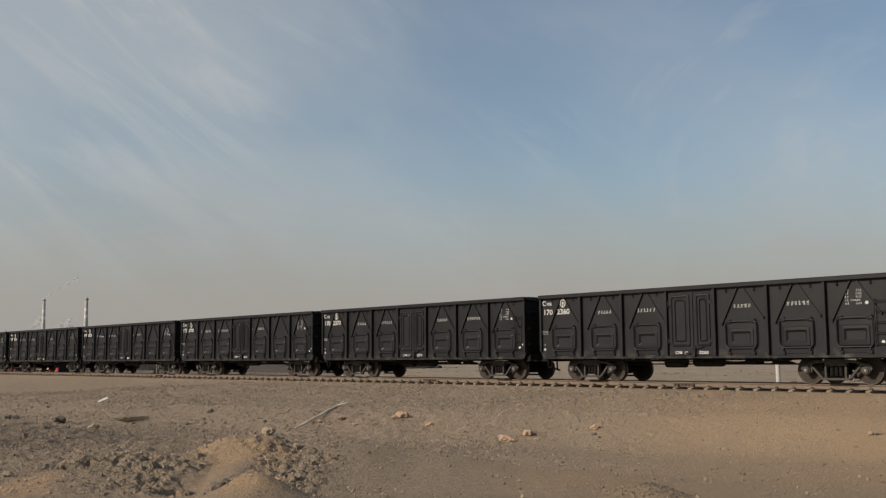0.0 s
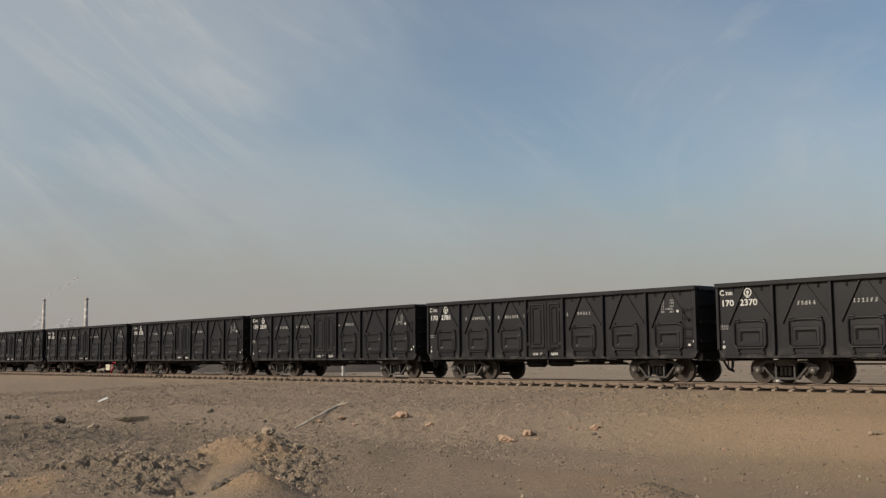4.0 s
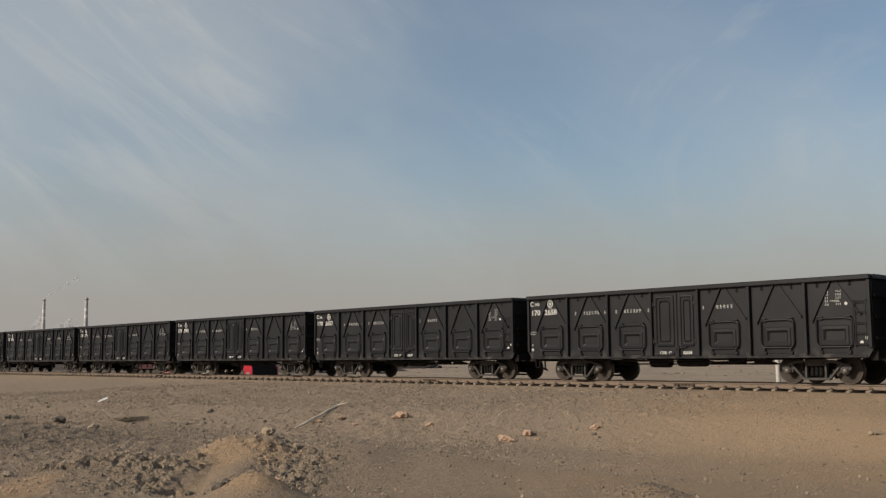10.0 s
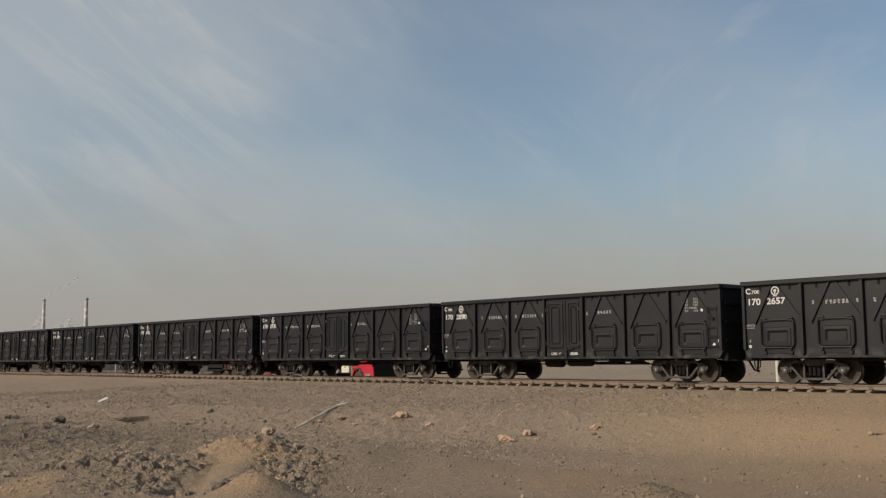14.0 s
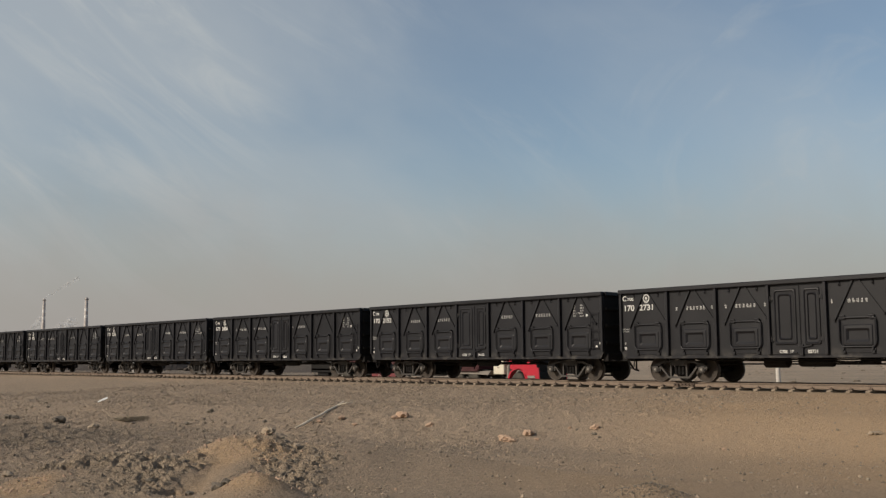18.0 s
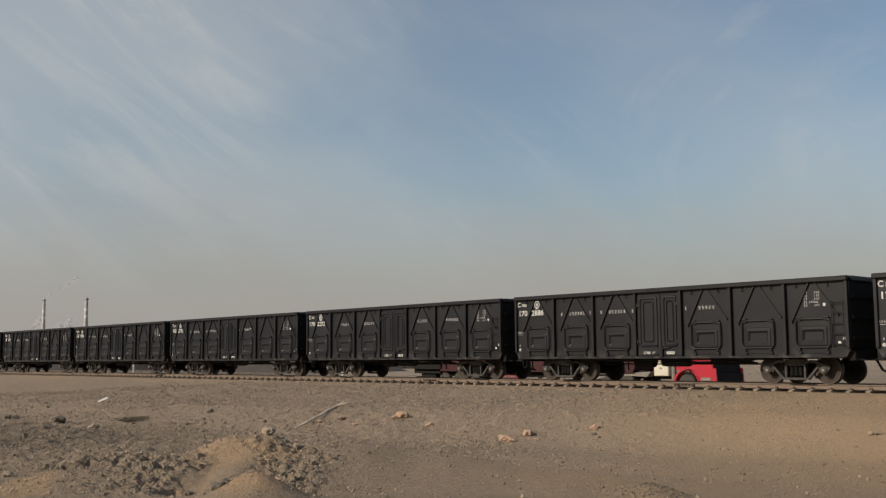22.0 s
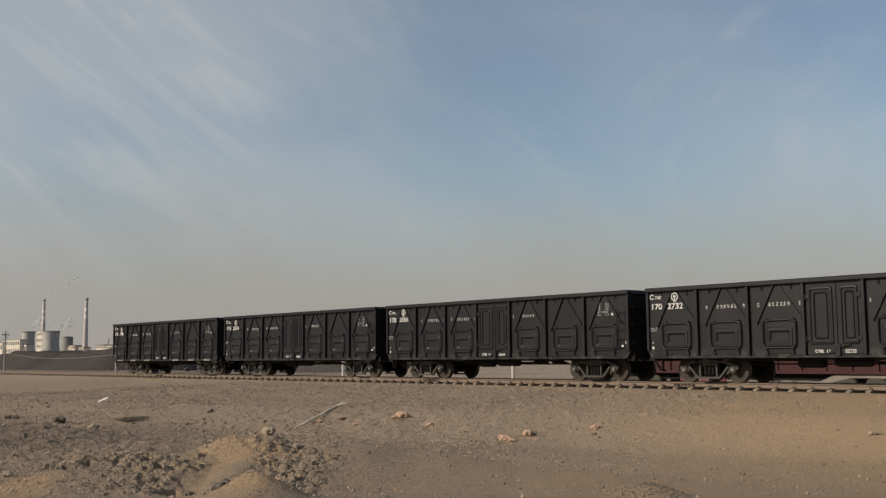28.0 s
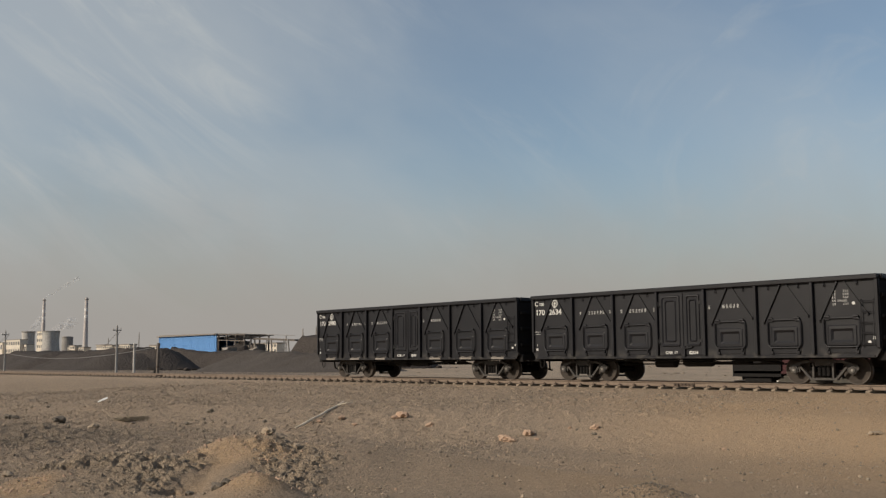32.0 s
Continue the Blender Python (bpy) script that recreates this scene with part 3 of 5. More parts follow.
def pressed(bm, x0, x1, z0, z1, y, steps, cut):
    """A plate facing -y with rounded pressings: steps of (inset across, inset up, height)."""
    def ring(i, j, h, c):
        a, b, p, q = x0 + i, x1 - i, z0 + j, z1 - j
        pts = [(a + c, p), (b - c, p), (b, p + c), (b, q - c), (b - c, q), (a + c, q), (a, q - c), (a, p + c)]
        return [bm.verts.new((x, y - h, z)) for x, z in pts]
    rings = [ring(0, 0, 0, cut)]
    for i, j, h in steps:
        rings.append(ring(i, j, h, cut))
    for a, b in zip(rings, rings[1:]):
        for k in range(8):
            bm.faces.new((a[k], a[(k + 1) % 8], b[(k + 1) % 8], b[k]))
    bm.faces.new(rings[-1])
    return bm


def side_parts(w, s, full):
    """One long side: s is -1 for the side with y < 0. Parts are built for y < 0 and turned for the other."""
    turn = pose(0, 0, 0) if s < 0 else pose(0, 0, 0, 0, 0, 180)
    bm = bmesh.new()
    prism(bm, [(-HALF, 1.06), (-HALF + 0.16, 0.80), (HALF - 0.16, 0.80), (HALF, 1.06), (HALF, 3.06), (-HALF, 3.06)], -1.545, -1.51)
    part("side_wall", bm, PAINT, w, at=turn)
    bm = blk(-HALF, HALF, -1.66, -1.47, 3.0, 3.143, bevel=0.02)
    part("top_rail", bm, PAINT, w, at=turn)
    bm = blk(-HALF + 0.20, HALF - 0.20, -1.572, -1.50, 0.785, 0.865, bevel=0.012)
    part("side_sill", bm, PAINT, w, at=turn)
    if "post" not in SHARED:
        SHARED["post"] = mesh_of("post", blk(-0.05, 0.05, -1.655, -1.545, 0.89, 3.0, bevel=0.012), PAINT)
        SHARED["end_post"] = mesh_of("corner_post", blk(-0.05, 0.05, -1.615, -1.545, 1.06, 3.0, bevel=0.01), PAINT)
        for key, d in (("left", -1), ("right", 1)):
            bm = bmesh.new()
            fx, fz = (-0.68, 1.86) if d < 0 else (0.77, 2.03)
            bar(bm, (d * 0.10, -1.57, 2.985), (fx, -1.57, fz), 0.05 if d < 0 else 0.032, 0.06 if d < 0 else 0.04)
            box(bm, fx - 0.03, fx + 0.03, -1.60, -1.545, fz - 0.04, fz + 0.03)
            SHARED["brace_" + key] = mesh_of("brace", bm, PAINT)
        SHARED["hook"] = mesh_of("hook", tube(bmesh.new(), [(0, -1.545, 2.97), (0, -1.60, 2.94), (0, -1.61, 2.89), (0, -1.58, 2.86)], 0.018, 5), PAINT)
        bm = bmesh.new()
        pressed(bm, -0.50, 0.50, 0.92, 1.93, -1.55, [(0.0, 0.0, 0.012), (0.01, 0.01, 0.016), (0.06, 0.20, 0.020), (0.09, 0.23, 0.042), (0.155, 0.31, 0.046), (0.225, 0.385, -0.008)], 0.03)
        SHARED["door"] = mesh_of("drop_door", bm, PAINT)
        bm = bmesh.new()
        box(bm, -0.07, 0.07, -1.62, -1.545, 1.88, 1.94)
        box(bm, -0.03, 0.03, -1.63, -1.545, 1.92, 2.01)
        tube(bm, [(-0.08, -1.61, 1.97), (0.08, -1.61, 1.97)], 0.03, 8)
        SHARED["hinge"] = mesh_of("hinge", bm, PAINT)
        bm = bmesh.new()
        box(bm, -0.05, 0.05, -1.61, -1.545, 0.91, 0.99)
        bar(bm, (-0.05, -1.60, 0.93), (0.0, -1.60, 1.09), 0.04, 0.035)
        tube(bm, [(0, -1.57, 1.04), (0, -1.635, 1.04)], 0.03, 8)
        SHARED["latch"] = mesh_of("latch", bm, PAINT)
        for key, d in (("left", -1), ("right", 1)):
            bm = tube(bmesh.new(), [(d * 0.46, -1.60, 1.93), (d * 0.53, -1.60, 1.89), (d * 0.545, -1.60, 1.80), (d * 0.545, -1.60, 1.26), (d * 0.525, -1.60, 1.18), (d * 0.46, -1.60, 1.10)], 0.024, 8)
            SHARED["rod_" + key] = mesh_of("locking_rod", bm, PAINT)
        SHARED["bar_top"] = mesh_of("hinge_bar", tube(bmesh.new(), [(-0.46, -1.60, 1.925), (0.46, -1.60, 1.925)], 0.026, 8), PAINT)
        SHARED["bar_low"] = mesh_of("lock_bar", tube(bmesh.new(), [(-0.47, -1.60, 1.095), (0.47, -1.60, 1.095)], 0.026, 8), PAINT)
        for key, a, b, e in (("leaf_wide", -0.85, 0.09, 1.0), ("leaf_narrow", 0.13, 0.85, 0.8)):
            bm = blk(a, b, -1.572, -1.548, 0.895, 2.94, bevel=0.01)
            pressed(bm, a + 0.09, b - 0.10, 1.17, 2.86, -1.572, [(0.02, 0.02, 0.035), (0.055 * e, 0.055, 0.04), (0.085 * e, 0.085, 0.008), (0.15 * e, 0.15, 0.006), (0.18 * e, 0.18, 0.035), (0.21 * e, 0.22, -0.008)], 0.05 * e)
            SHARED[key] = mesh_of("door_leaf", bm, PAINT)
        bm = bmesh.new()
        box(bm, -0.09, 0.09, -1.615, -1.545, -0.05, 0.05)
        tube(bm, [(0, -1.61, -0.08), (0, -1.61, 0.08)], 0.03, 8)
        SHARED["side_hinge"] = mesh_of("hinge", bm, PAINT)
        bm = bmesh.new()
        box(bm, -0.05, 0.05, -1.64, -1.55, 0.86, 1.18)
        bar(bm, (-0.02, -1.62, 1.10), (0.34, -1.62, 1.17), 0.04, 0.04)
        bar(bm, (-0.20, -1.62, 1.16), (0.0, -1.62, 1.05), 0.05, 0.04)
        box(bm, -0.30, -0.16, -1.61, -1.55, 0.92, 0.97)
        SHARED["bolt"] = mesh_of("door_bolt", bm, PAINT)
    for i, x in enumerate(POSTS):
        part("corner_post" if i in (0, 7) else "post", SHARED["end_post" if i in (0, 7) else "post"], PAINT, w, at=turn @ pose(x, 0, 0))
    for x in BAYS:
        d = part("drop_door", SHARED["door"], PAINT, w, at=turn @ pose(x + (0.06 if x < 0 else 0), 0, 0))
        for key in ("left", "right"):
            part("brace", SHARED["brace_" + key], PAINT, w, at=turn @ pose(x, 0, 0))
        for k in (-0.43, 0.43):
            part("latch", SHARED["latch"], PAINT, d, at=pose(k, 0, 0))
            if full:
                part("hinge", SHARED["hinge"], PAINT, d, at=pose(k, 0, 0))
                part("hook", SHARED["hook"], PAINT, w, at=turn @ pose(x + k * 1.15, 0, 0))
        if full:
            for key in ("rod_left", "rod_right", "bar_top", "bar_low"):
                part(SHARED[key].name, SHARED[key], PAINT, d)
    wide = part("door_leaf", SHARED["leaf_wide"], PAINT, w, at=turn)
    narrow = part("door_leaf", SHARED["leaf_narrow"], PAINT, w, at=turn)
    for leaf, x in ((wide, -0.83), (narrow, 0.83)):
        for z in (1.35, 2.58):
            part("hinge", SHARED["side_hinge"], PAINT, leaf, at=pose(x, 0, z))
    part("door_bolt", SHARED["bolt"], PAINT, wide, at=pose(0.13, 0, 0))
    bm = bmesh.new()
    for x in (6.11, 6.47):
        tube(bm, [(x, -1.55, 1.12), (x, -1.64, 1.12), (x, -1.64, 2.42), (x, -1.55, 2.42)], 0.016, 6)
    for k in range(5):
        tube(bm, [(6.11, -1.64, 1.18 + 0.30 * k), (6.47, -1.64, 1.18 + 0.30 * k)], 0.014, 6)
    part("ladder", bm, PAINT, w, at=turn)


SHARED = {}


def build_bogie(w, x):
    b = part("bogie", blk(-0.22, 0.22, -0.98, 0.98, 0.42, 0.66, bevel=0.03), UNDER, w, at=pose(x, 0, 0))
    if "side_frame" not in SHARED:
        bm = bmesh.new()
        for d in (-1, 1):
            prism(bm, [(d * 0.30, 0.70), (d * 0.60, 0.71), (d * 1.06, 0.57), (d * 1.10, 0.50), (d * 1.08, 0.42), (d * 1.02, 0.42), (d * 1.0, 0.50), (d * 0.84, 0.55), (d * 0.60, 0.63), (d * 0.30, 0.63)], -1.07, -0.95)
            prism(bm, [(d * 0.80, 0.56), (d * 0.73, 0.57), (d * 0.36, 0.17), (d * 0.43, 0.14)], -1.07, -0.97)
            box(bm, d * 0.28, d * 0.34, -1.08, -0.95, 0.20, 0.66)
            box(bm, d * 0.74, d * 0.81, -1.05, -0.95, 0.36, 0.58)
        box(bm, -0.43, 0.43, -1.09, -0.93, 0.13, 0.195)
        box(bm, -0.34, 0.34, -1.08, -0.93, 0.64, 0.74)
        box(bm, -0.24, 0.24, -1.10, -1.06, 0.60, 0.64)
        SHARED["side_frame"] = mesh_of("side_frame", bm, CAST)
        bm = bmesh.new()
        for k in (-0.14, 0.0, 0.14):
            prof = []
            for i in range(13):
                prof.append((0.066 if i % 2 else 0.05, 0.245 + 0.025 * i))
            m = bmesh.new()
            lathe(m, prof, 10, "Z")
            for v in m.verts:
                v.co += Vector((k, -1.0, 0))
            me = bpy.data.meshes.new("spring")
            m.to_mesh(me)
            m.free()
            bm.from_mesh(me)
            bpy.data.meshes.remove(me)
        SHARED["spring"] = mesh_of("spring_nest", bm, UNDER)
        bm = bmesh.new()
        lathe(bm, [(0.02, -1.13), (0.09, -1.125), (0.10, -1.10), (0.125, -1.09), (0.13, -0.95), (0.10, -0.90)], 16)
        SHARED["cap"] = mesh_of("axle_box", bm, CAST, True)
        SHARED["disc"] = mesh_of("end_cap", lathe(bmesh.new(), [(0.005, -1.136), (0.036, -1.135), (0.042, -1.12)], 12), BRIGHT)
        bm = blk(-0.28, 0.28, -1.05, -0.80, 0.54, 0.64, bevel=0.02)
        SHARED["bolster_end"] = mesh_of("bolster_end", bm, CAST)
        bm = bmesh.new()
        for d in (-1, 1):
            prism(bm, [(d * 0.44, 0.26), (d * 0.50, 0.26), (d * 0.55, 0.55), (d * 0.49, 0.55)], -0.86, -0.64)
        bar(bm, (-0.48, -0.5, 0.3), (0.48, -0.5, 0.3), 0.05, 0.05)
        SHARED["brake"] = mesh_of("brake_shoe", bm, UNDER)
    for s in (0, 180):
        t = pose(0, 0, 0, 0, 0, s)
        for key in ("side_frame", "spring", "bolster_end", "brake"):
            part(SHARED[key].name, SHARED[key], CAST, b, at=t)
        for a in (-0.915, 0.915):
            part("axle_box", SHARED["cap"], CAST, b, at=t @ pose(a, 0, 0.42))
            part("end_cap", SHARED["disc"], BRIGHT, b, "shiny worn steel cap", at=t @ pose(a, 0, 0.42))
    if "wheel" not in SHARED:
        bm = lathe(bmesh.new(), [(0.09, -0.815), (0.13, -0.81), (0.15, -0.79), (0.22, -0.755), (0.33, -0.765), (0.352, -0.80), (0.36, -0.823), (0.398, -0.8225)], 32)
        SHARED["wheel"] = mesh_of("wheel", lathe(bm, [(0.345, -0.66), (0.30, -0.70), (0.2, -0.71), (0.1, -0.66)], 32), WHEEL, True)
        bm = lathe(bmesh.new(), [(0.392, -0.822), (0.415, -0.824), (0.420, -0.815), (0.420, -0.72), (0.447, -0.705), (0.447, -0.69), (0.43, -0.684), (0.345, -0.684)], 40)
        SHARED["rim"] = mesh_of("rim", bm, TREAD, True)
        SHARED["axle"] = mesh_of("wheelset", lathe(bmesh.new(), [(0.07, -1.05), (0.07, -0.9), (0.085, -0.85), (0.085, 0.85), (0.07, 0.9), (0.07, 1.05)], 16), UNDER, True)
    for a in (-0.915, 0.915):
        ws = part("wheelset", SHARED["axle"], UNDER, w, at=pose(x + a, 0, 0.42))
        for s in (0, 180):
            wh = pose(0, 0, 0, 0, 0, s)
            part("wheel", SHARED["wheel"], CAST, ws, at=wh)
            part("rim", SHARED["rim"], TREAD, ws, "worn steel tread", at=wh)


def build_wagon():
    w = thing("gondola_wagon", "black steel open-top coal gondola wagon with white markings", "wagon", group="wagons of the freight train")
    part("floor_plate", blk(-HALF + 0.02, HALF - 0.02, -1.50, 1.50, 1.0, 1.08), UNDER, w)
    for s in (-1, 1):
        side_parts(w, s, s < 0)
        # end walls and ribs take the near-black, so their shade is painted in
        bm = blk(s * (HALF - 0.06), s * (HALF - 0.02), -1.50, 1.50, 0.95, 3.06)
        e = part("end_wall", bm, UNDER, w, "near-black end wall with its shade in the colour")
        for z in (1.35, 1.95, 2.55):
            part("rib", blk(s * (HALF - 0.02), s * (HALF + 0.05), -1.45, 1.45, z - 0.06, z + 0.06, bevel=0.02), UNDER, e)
        part("end_rail", blk(s * (HALF - 0.08), s * (HALF + 0.06), -1.47, 1.47, 3.0, 3.143, bevel=0.02), PAINT, w)
        part("end_sill", blk(s * (HALF - 0.18), s * (HALF + 0.05), -1.40, 1.40, 0.70, 0.99, bevel=0.02), UNDER, w)
        bm = blk(s * (HALF + 0.05), s * (HALF + 0.30), -0.09, 0.09, 0.78, 0.98, bevel=0.02)
        box(bm, s * (HALF + 0.22), s * (HALF + 0.37), -0.19, 0.17, 0.73, 1.03)
        part("coupler", bm, UNDER, w)
        bm = tube(bmesh.new(), [(s * (HALF + 0.06), -0.5, 0.80), (s * (HALF + 0.20), -0.42, 0.70), (s * (HALF + 0.30), -0.3, 0.42), (s * (HALF + 0.37), -0.1, 0.36)], 0.035, 8)
        part("air_hose", bm, UNDER, w)
        bm = tube(bmesh.new(), [(s * (HALF + 0.03), -1.25, 0.76), (s * (HALF + 0.24), -1.25, 0.72), (s * (HALF + 0.26), -0.55, 0.72), (s * (HALF + 0.10), -0.45, 0.76)], 0.016, 6)
        part("uncoupling_lever", bm, UNDER, w)
    # a foot stirrup hangs at the leading corner
    bm = tube(bmesh.new(), [(-HALF + 0.30, -1.48, 0.80), (-HALF + 0.32, -1.48, 0.52), (-HALF + 0.40, -1.48, 0.45), (-HALF + 0.50, -1.48, 0.52), (-HALF + 0.52, -1.48, 0.80)], 0.02, 6)
    part("step_stirrup", bm, UNDER, w)
    bm = blk(-HALF + 0.15, HALF - 0.15, -0.20, 0.20, 0.76, 1.0)
    part("centre_sill", bm, UNDER, w)
    for x in (-4.6, -2.77, -0.92, 0.92, 2.77, 4.6):
        part("cross_bearer", prism(bmesh.new(), [(x - 0.07, 0.99), (x + 0.07, 0.99), (x + 0.07, 0.84), (x - 0.07, 0.84)], -1.5, 1.5), UNDER, w)
    bm = lathe(bmesh.new(), [(0.05, -2.55), (0.17, -2.5), (0.18, -2.4), (0.18, -1.75), (0.13, -1.70), (0.05, -1.66)], 18, "X")
    for v in bm.verts:
        v.co += Vector((0.95, -0.75, 0.66))
    part("brake_cylinder", bm, UNDER, w, smooth=True)
    bm = lathe(bmesh.new(), [(0.04, -0.6), (0.16, -0.53), (0.175, -0.45), (0.175, 0.45), (0.16, 0.53), (0.04, 0.6)], 18, "X")
    for v in bm.verts:
        v.co += Vector((0.25, -0.95, 0.69))
    part("air_reservoir", bm, UNDER, w, smooth=True)
    bm = blk(1.6, 2.05, -1.05, -0.6, 0.58, 0.84, bevel=0.05)
    part("valve_box", bm, UNDER, w)
    bm = tube(bmesh.new(), [(-3.3, -1.2, 0.72), (-1.2, -1.2, 0.70), (0.9, -1.15, 0.66), (3.3, -1.2, 0.72)], 0.02, 6)
    tube(bm, [(-3.4, -0.55, 0.60), (3.4, -0.55, 0.60)], 0.025, 6)
    tube(bm, [(0.9, -1.15, 0.66), (1.5, -0.9, 0.60), (2.6, -0.9, 0.62), (3.1, -0.6, 0.6)], 0.018, 6)
    part("brake_rigging", bm, UNDER, w)
    part("train_pipe", tube(bmesh.new(), [(-6.5, -0.35, 0.80), (-3.0, -1.28, 0.74), (3.0, -1.28, 0.74), (6.5, -0.35, 0.80)], 0.022, 6), UNDER, w)
    bm = bmesh.new()
    for k in range(9):
        bar(bm, (0.95 + 0.17 * k, -1.2, 0.70 - 0.05 * math.sin(k * 0.39)), (1.10 + 0.17 * k, -1.2, 0.70 - 0.05 * math.sin((k + 1) * 0.39)), 0.045, 0.03)
    part("brake_chain", bm, UNDER, w)
    part("slack_adjuster", tube(bmesh.new(), [(2.5, -0.9, 0.66), (2.9, -0.9, 0.66), (3.2, -0.8, 0.62)], [0.06, 0.07, 0.03], 8), UNDER, w)
    for x in (-4.605, 4.605):
        build_bogie(w, x)
    return w


def glyphs(bm, x, z, count, size, gap=1.25, strokes=3, y=-1.551):
    """Plain bars in place of writing too small to read."""
    for k in range(count):
        a = x + k * size * gap
        for q in range(strokes):
            h = size * 1.15 / (strokes * 1.9)
            zz = z + q * h * 1.9
            lead, tail = random.uniform(0.0, 0.35) * size, random.uniform(0.0, 0.35) * size
            box(bm, a + lead, a + size * 0.95 - tail, y - 0.003, y, zz, zz + h)
        at = random.uniform(0.15, 0.7)
        box(bm, a + size * at, a + size * (at + 0.13), y - 0.0035, y - 0.0005, z + random.uniform(0, 0.3) * size, z + size * 1.15)
    return bm


def words(text, size, x, z, y=-1.551, wide=1.0):
    """Letters of the built-in font as a mesh, standing upright and facing -y."""
    cu = bpy.data.curves.new("lettering", "FONT")
    cu.body, cu.size, cu.extrude, cu.offset = text, size, 0.0015, 0.0066 * size / 0.3
    ob = bpy.data.objects.new("lettering", cu)
    me = bpy.data.meshes.new_from_object(ob)
    bpy.data.objects.remove(ob)
    bpy.data.curves.remove(cu)
    me.transform(Matrix.Translation((x, y, z)) @ Matrix.Rotation(radians(90), 4, "X") @ Matrix.Diagonal((wide, 1, 1, 1)))
    me.materials.clear()
    me.materials.append(WHITE)
    return me


def digits(me):
    """The digits of a lettering mesh, each a mesh of its own."""
    bm = bmesh.new()
    bm.from_mesh(me)
    bmesh.ops.remove_doubles(bm, verts=bm.verts[:], dist=1e-4)
    bm.verts.index_update()
    bm.faces.index_update()
    left, out = set(bm.verts), []
    while left:
        heap, island = [left.pop()], set()
        while heap:
            v = heap.pop()
            island.add(v)
            for e in v.link_edges:
                o = e.other_vert(v)
                if o in left:
                    left.discard(o)
                    heap.append(o)
        one = bmesh.new()
        island = sorted(island, key=lambda v: v.index)
        at = {v: one.verts.new(v.co) for v in island}
        for f in sorted({f for v in island for f in v.link_faces}, key=lambda f: f.index):
            one.faces.new([at[v] for v in f.verts])
        out.append(mesh_of("digit", one, WHITE))
    bm.free()
    bpy.data.meshes.remove(me)
    return out


def letter_wagon(w, number, two_line):
    L = -HALF
    if "type" not in SHARED:
        SHARED["type"] = words("C", 0.24, L + 0.13, 2.76, wide=1.0)
        SHARED["type2"] = words("70E", 0.14, L + 0.34, 2.765, wide=1.25)
        SHARED["series"] = digits(words("170", 0.27, L + 0.17, 2.42, wide=1.15))
        SHARED["small_type"] = words("C70E  17", 0.125, -0.62, 0.935)
        bm = bmesh.new()
        cx, cz = L + 1.13, 2.82
        for k in range(20):
            if k in (14, 15):
                continue
            a, b = 2 * math.pi * k / 20, 2 * math.pi * (k + 1) / 20
            bar(bm, (cx + 0.12 * math.cos(a), -1.55, cz + 0.12 * math.sin(a)), (cx + 0.12 * math.cos(b), -1.55, cz + 0.12 * math.sin(b)), 0.036, 0.012)
        box(bm, cx - 0.015, cx + 0.015, -1.556, -1.55, cz - 0.14, cz - 0.02)
        lathe(bm, [(0.001, -1.556), (0.05, -1.556), (0.05, -1.55)], 10)
        for v in bm.verts[-30:]:
            v.co += Vector((cx, 0, cz + 0.005))
        box(bm, cx - 0.06, cx + 0.06, -1.556, -1.55, cz - 0.165, cz - 0.137)
        SHARED["logo"] = mesh_of("emblem", bm, WHITE)
        bm = glyphs(bmesh.new(), L + 0.12, 1.76, 5, 0.055, 1.1, 2)
        box(bm, L + 0.12, L + 0.40, -1.554, -1.551, 1.70, 1.715)
        glyphs(bm, L + 0.20, 1.27, 1, 0.07, 1.1, 2)
        lathe(bm, [(0.001, -1.553), (0.055, -1.553), (0.055, -1.549)], 12)
        for v in bm.verts[-36:]:
            v.co += Vector((L + 0.23, 0, 1.14))
        SHARED["marks"] = mesh_of("marking", bm, WORN)
        X = BAYS[5]
        left, right = bmesh.new(), bmesh.new()
        for r in range(5):
            glyphs(left, X - 0.28, 2.30 + r * 0.095, 2, 0.056, 1.15, 2)
            glyphs(right, X + (0.05 if r != 1 else -0.12), 2.30 + r * 0.095, 3 if r != 1 else 5, 0.056, 1.1, 2)
        SHARED["data"] = mesh_of("data_column", left, WORN)
        SHARED["data2"] = mesh_of("data_column", right, WORN)
        SHARED["seal"] = mesh_of("round_mark", lathe(bmesh.new(), [(0.001, X), (0.05, X), (0.05, X + 0.004)], 14), WHITE)
        SHARED["seal"].transform(Matrix.Translation((X + 0.36, -1.554 - X, 2.34)))
        bm = bmesh.new()
        lathe(bm, [(0.001, -1.553), (0.05, -1.553), (0.05, -1.549)], 12)
        for v in bm.verts:
            v.co += Vector((6.29, 0, 1.22))
        box(bm, 6.40, 6.46, -1.556, -1.55, 1.30, 1.38)
        SHARED["dot"] = mesh_of("marking", bm, WHITE)
        bm = bmesh.new()
        for q in range(4):
            box(bm, 0.41, 0.41 + (0.17, 0.13, 0.15, 0.17)[q], -1.571, -1.567, 1.43 + 0.055 * q, 1.452 + 0.055 * q)
        SHARED["leaf_mark"] = mesh_of("marking", bm, FADED)
